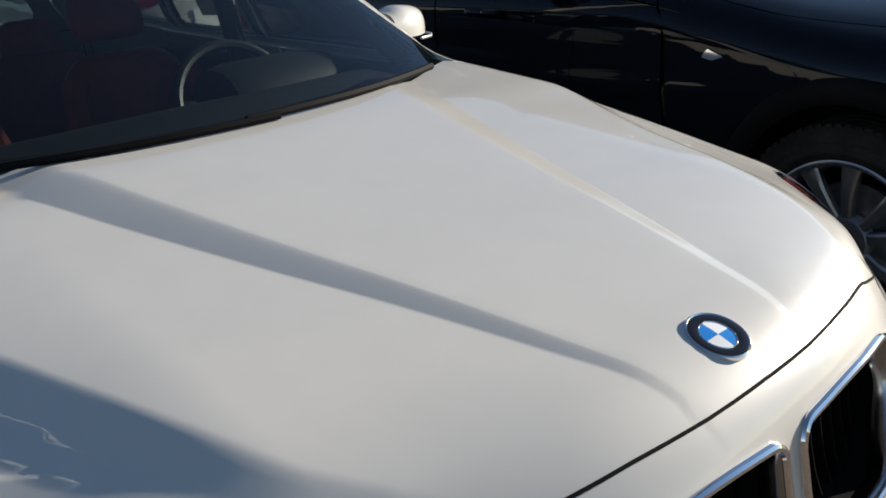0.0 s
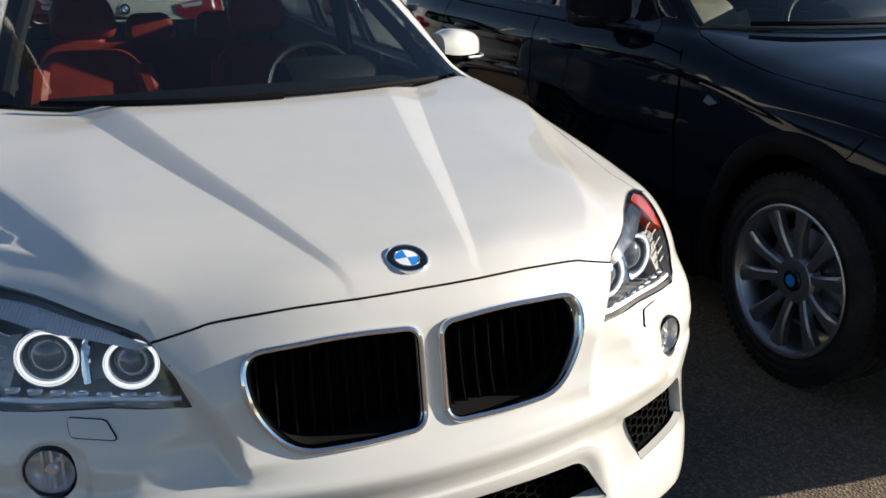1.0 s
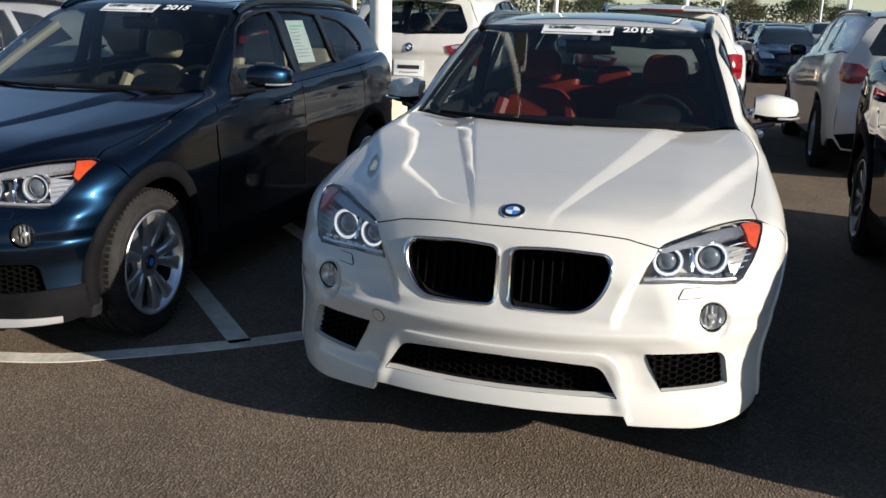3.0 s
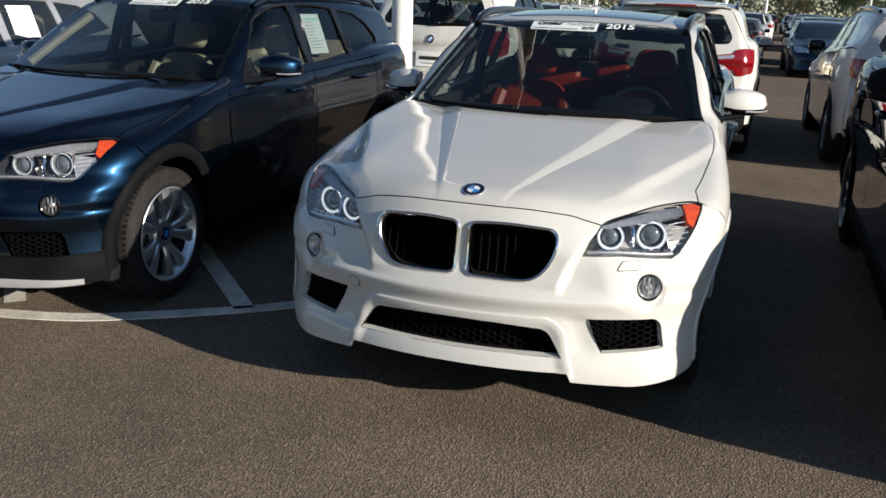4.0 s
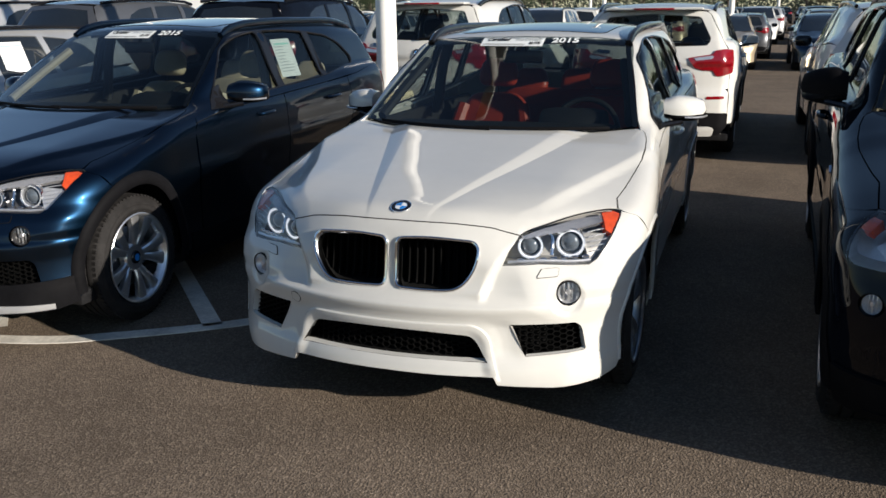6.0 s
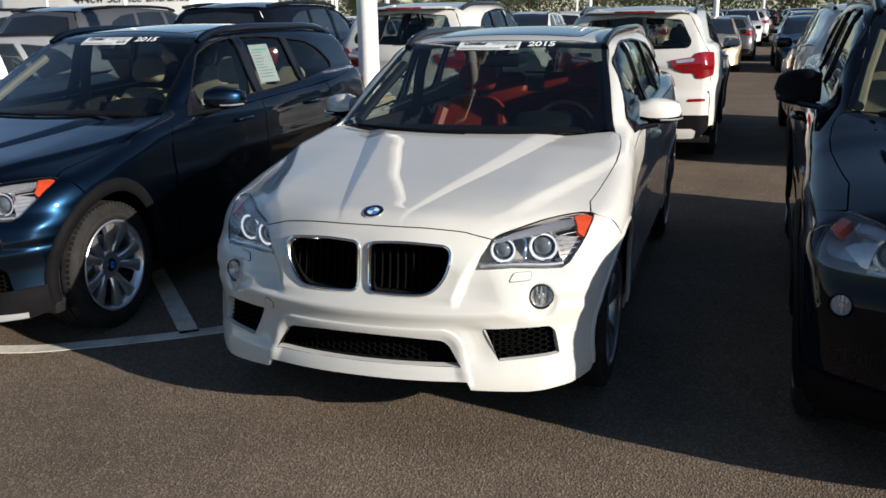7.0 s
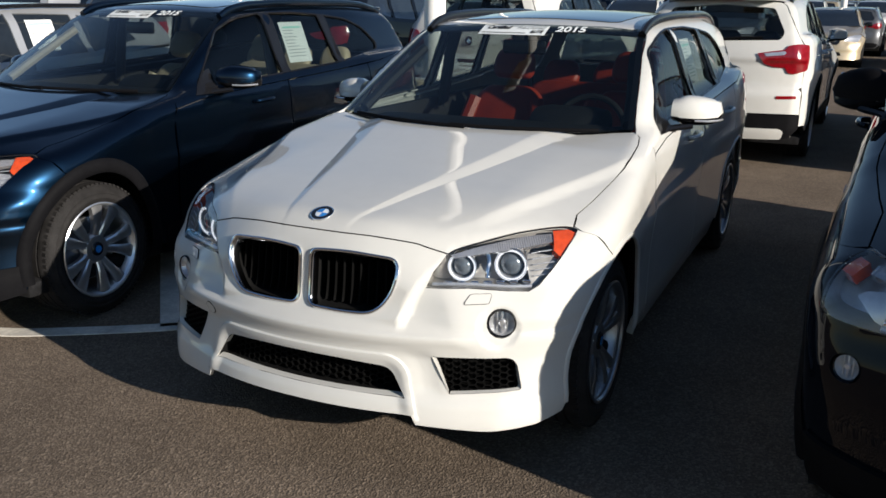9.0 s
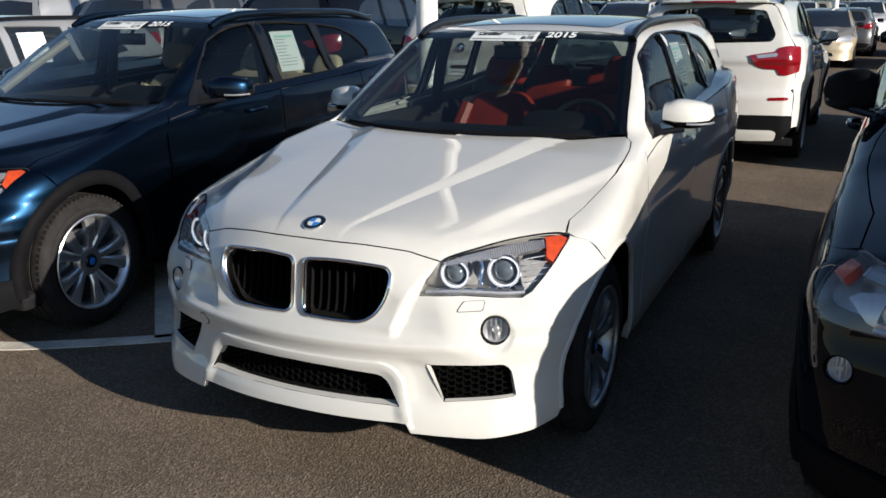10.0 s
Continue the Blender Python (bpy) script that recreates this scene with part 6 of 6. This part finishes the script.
def light_pole(m):
    p = thing("light_pole", "white steel light pole on a round concrete base", "light pole", m, "lot light poles")
    part("base", lathe([(0.0005, 0.0), (0.29, 0.0), (0.285, 0.70), (0.265, 0.74), (0.0005, 0.74)], 36, "z"), CONCRETE, p, "cream-painted concrete base")
    part("shaft", lathe([(0.118, 0.74), (0.112, 1.2), (0.085, 8.0), (0.0005, 8.0)], 32, "z"), POLE, p)
    part("flange", block((-0.18, -0.18, 0.74), (0.18, 0.18, 0.765), 0.01), POLE, p)
    for k in (0, 1):
        part("lamp_head", block((-0.16, 0.25 - k * 1.05, 7.86), (0.16, 0.80 - k * 1.05, 8.0), 0.03), POLE, p)
    part("arm", block((-0.04, -0.30, 7.92), (0.04, 0.30, 7.98), 0.01), POLE, p)
    return p


pole = light_pole(pose(-2.57, 6.14, 0))
for x, y in ((0.1, 34.8), (-14.0, 34.8), (-28.0, 34.8), (7.5, 44.3), (-6.5, 44.3), (-21.0, 44.3), (2.4, 71.0), (-12.0, 71.0), (-34, 71.0), (12, 90.5), (-52, 56)):
    copy_thing(pole, pose(x, y, 0))

# ---------------------------------------------------------------- trees and distance
BARK = material("bark", (0.10, 0.08, 0.06), 0.9, grain=3, grain_amt=0.3, bump=0.8, bump_scale=12)
LEAF = material("leaves", (0.042, 0.062, 0.028), 0.7, spec=0.2, grain=0.8, grain_amt=0.45)
LEAF_DRY = material("dry_leaves", (0.075, 0.075, 0.036), 0.7, spec=0.2, grain=0.8, grain_amt=0.4)


def tree(seed, leaf, label):
    rng = np.random.default_rng(seed)
    t = thing("tree", label, "tree", None, "tree belt")
    limbs = [tube(bow((0, 0, 0), (0.08, 0.05, 1.6), (-0.05, 0.1, 3.4), (0.1, 0, 5.2), n=5), np.linspace(0.24, 0.07, 16), 8)]
    tips = []
    for k in range(9):
        a, z = k * 2.4, 1.9 + 0.33 * k
        r = 2.1 - 0.12 * k
        e = np.array([r * math.cos(a), r * math.sin(a), z + 1.5])
        limbs.append(tube(bow((0, 0, z), e * (0.45, 0.45, 1) - (0, 0, 0.6), e, n=4), np.linspace(0.08, 0.02, 9), 5))
        tips.append(e)
    part("trunk", joined(*limbs), BARK, t)
    V, F = [], []
    for i in range(6500):
        c = tips[rng.integers(len(tips))] * 0.9 + rng.normal(0, 0.58, 3) + (0, 0, 0.3) if rng.random() < 0.8 else np.array([0, 0, 5.4]) + rng.normal(0, 0.8, 3)
        s = rng.uniform(0.055, 0.12)
        n = rng.normal(0, 1, 3)
        n /= np.linalg.norm(n)
        u = np.cross(n, (0.3, 0.5, 0.8))
        u /= np.linalg.norm(u)
        w = np.cross(n, u)
        k = len(V)
        V += [c - u * s, c - w * s * 0.45, c + u * s, c + w * s * 0.45 + n * s * 0.25]
        F += [(k, k + 1, k + 2), (k, k + 2, k + 3)]
    tagged(part("crown", (np.array(V), F), leaf, t, smooth=False), kind="stuff")
    return t


random.seed(5)
stock = [tree(1, LEAF, "green broadleaf tree at the edge of the lot"), tree(2, LEAF, "green broadleaf tree at the edge of the lot"), tree(3, LEAF_DRY, "tree with yellowing leaves at the lot edge")]
spots = [(-0.33 * y + k * 11.5 + random.uniform(-4, 4), y + random.uniform(-10, 10)) for y in (158.0, 182.0) for k in range(-6, 8)]
for i, (x, y) in enumerate(spots):
    s = random.uniform(0.8, 1.25)
    m = pose(x, y, 0, 0, 0, random.uniform(0, 360))
    if i < 3:
        stock[i].matrix_basis = m @ Matrix.Diagonal((s, s, s, 1))
    else:
        c = copy_thing(stock[i % 3], m)
        c.scale = (s, s, s * random.uniform(0.8, 1.1))
HEDGE = material("far_woods", (0.050, 0.062, 0.048), 0.9, spec=0.05, grain=0.15, grain_amt=0.25, bump=1.0, bump_scale=0.8)
rng = np.random.default_rng(9)
V, F = [], []
for i in range(40000):
    a = rng.uniform(-1.15, 0.75)
    r = rng.uniform(200, 235)
    top = 5.6 + 0.6 * math.sin(a * 23) + 0.5 * math.sin(a * 61 + 1)
    c = np.array([r * math.sin(a), r * math.cos(a), rng.uniform(0, max(1.5, top))])
    s = rng.uniform(0.22, 0.5)
    u, w = rng.normal(0, 1, 3) * (1, 0.25, 0.8), rng.normal(0, 1, 3) * (1, 0.25, 0.8)
    u, w = u / np.linalg.norm(u) * s, w / np.linalg.norm(w) * s
    k = len(V)
    V += [c - u, c - w * 0.6, c + u, c + w * 0.6]
    F += [(k, k + 1, k + 2), (k, k + 2, k + 3)]
tagged(new("far_woods", mesh_of("far_woods", V, F, HEDGE, smooth=False)), "distant belt of green trees on the horizon", "woods", kind="stuff")


# ---------------------------------------------------------------- service building far behind the rows
WALL = material("white_cladding", (0.78, 0.78, 0.76), 0.6, grain=0.5, grain_amt=0.05, bump=0.2, bump_scale=6)
hall = thing("service_building", "white service building with a black entrance sign", "building", pose(-57.0, 57.7, 0))
part("wall", block((-16, 0, 0), (17.2, 14, 6.2), 0.03), WALL, hall)
part("parapet", block((-16.1, -0.12, 6.0), (17.3, 0.10, 6.45), 0.03), WALL, hall)
for k in range(3):
    part("bay_door", block((-13 + k * 6.0, -0.06, 0), (-9 + k * 6.0, 0.02, 2.4), 0.02), PANE, hall)
lettering("entrance_sign", "New Service Entrance", 1.15, INK, hall, pose(12.1, -0.03, 3.35, 90, 0, 0), "black sign lettering")
part("sign_arrow", (np.array([(6.1, -0.03, 3.35), (6.75, -0.03, 3.75), (6.75, -0.03, 3.5), (7.5, -0.03, 3.5), (7.5, -0.03, 3.2), (6.75, -0.03, 3.2), (6.75, -0.03, 2.95)]), [(0, 6, 5, 4, 3, 2, 1)]), INK, hall, smooth=False)
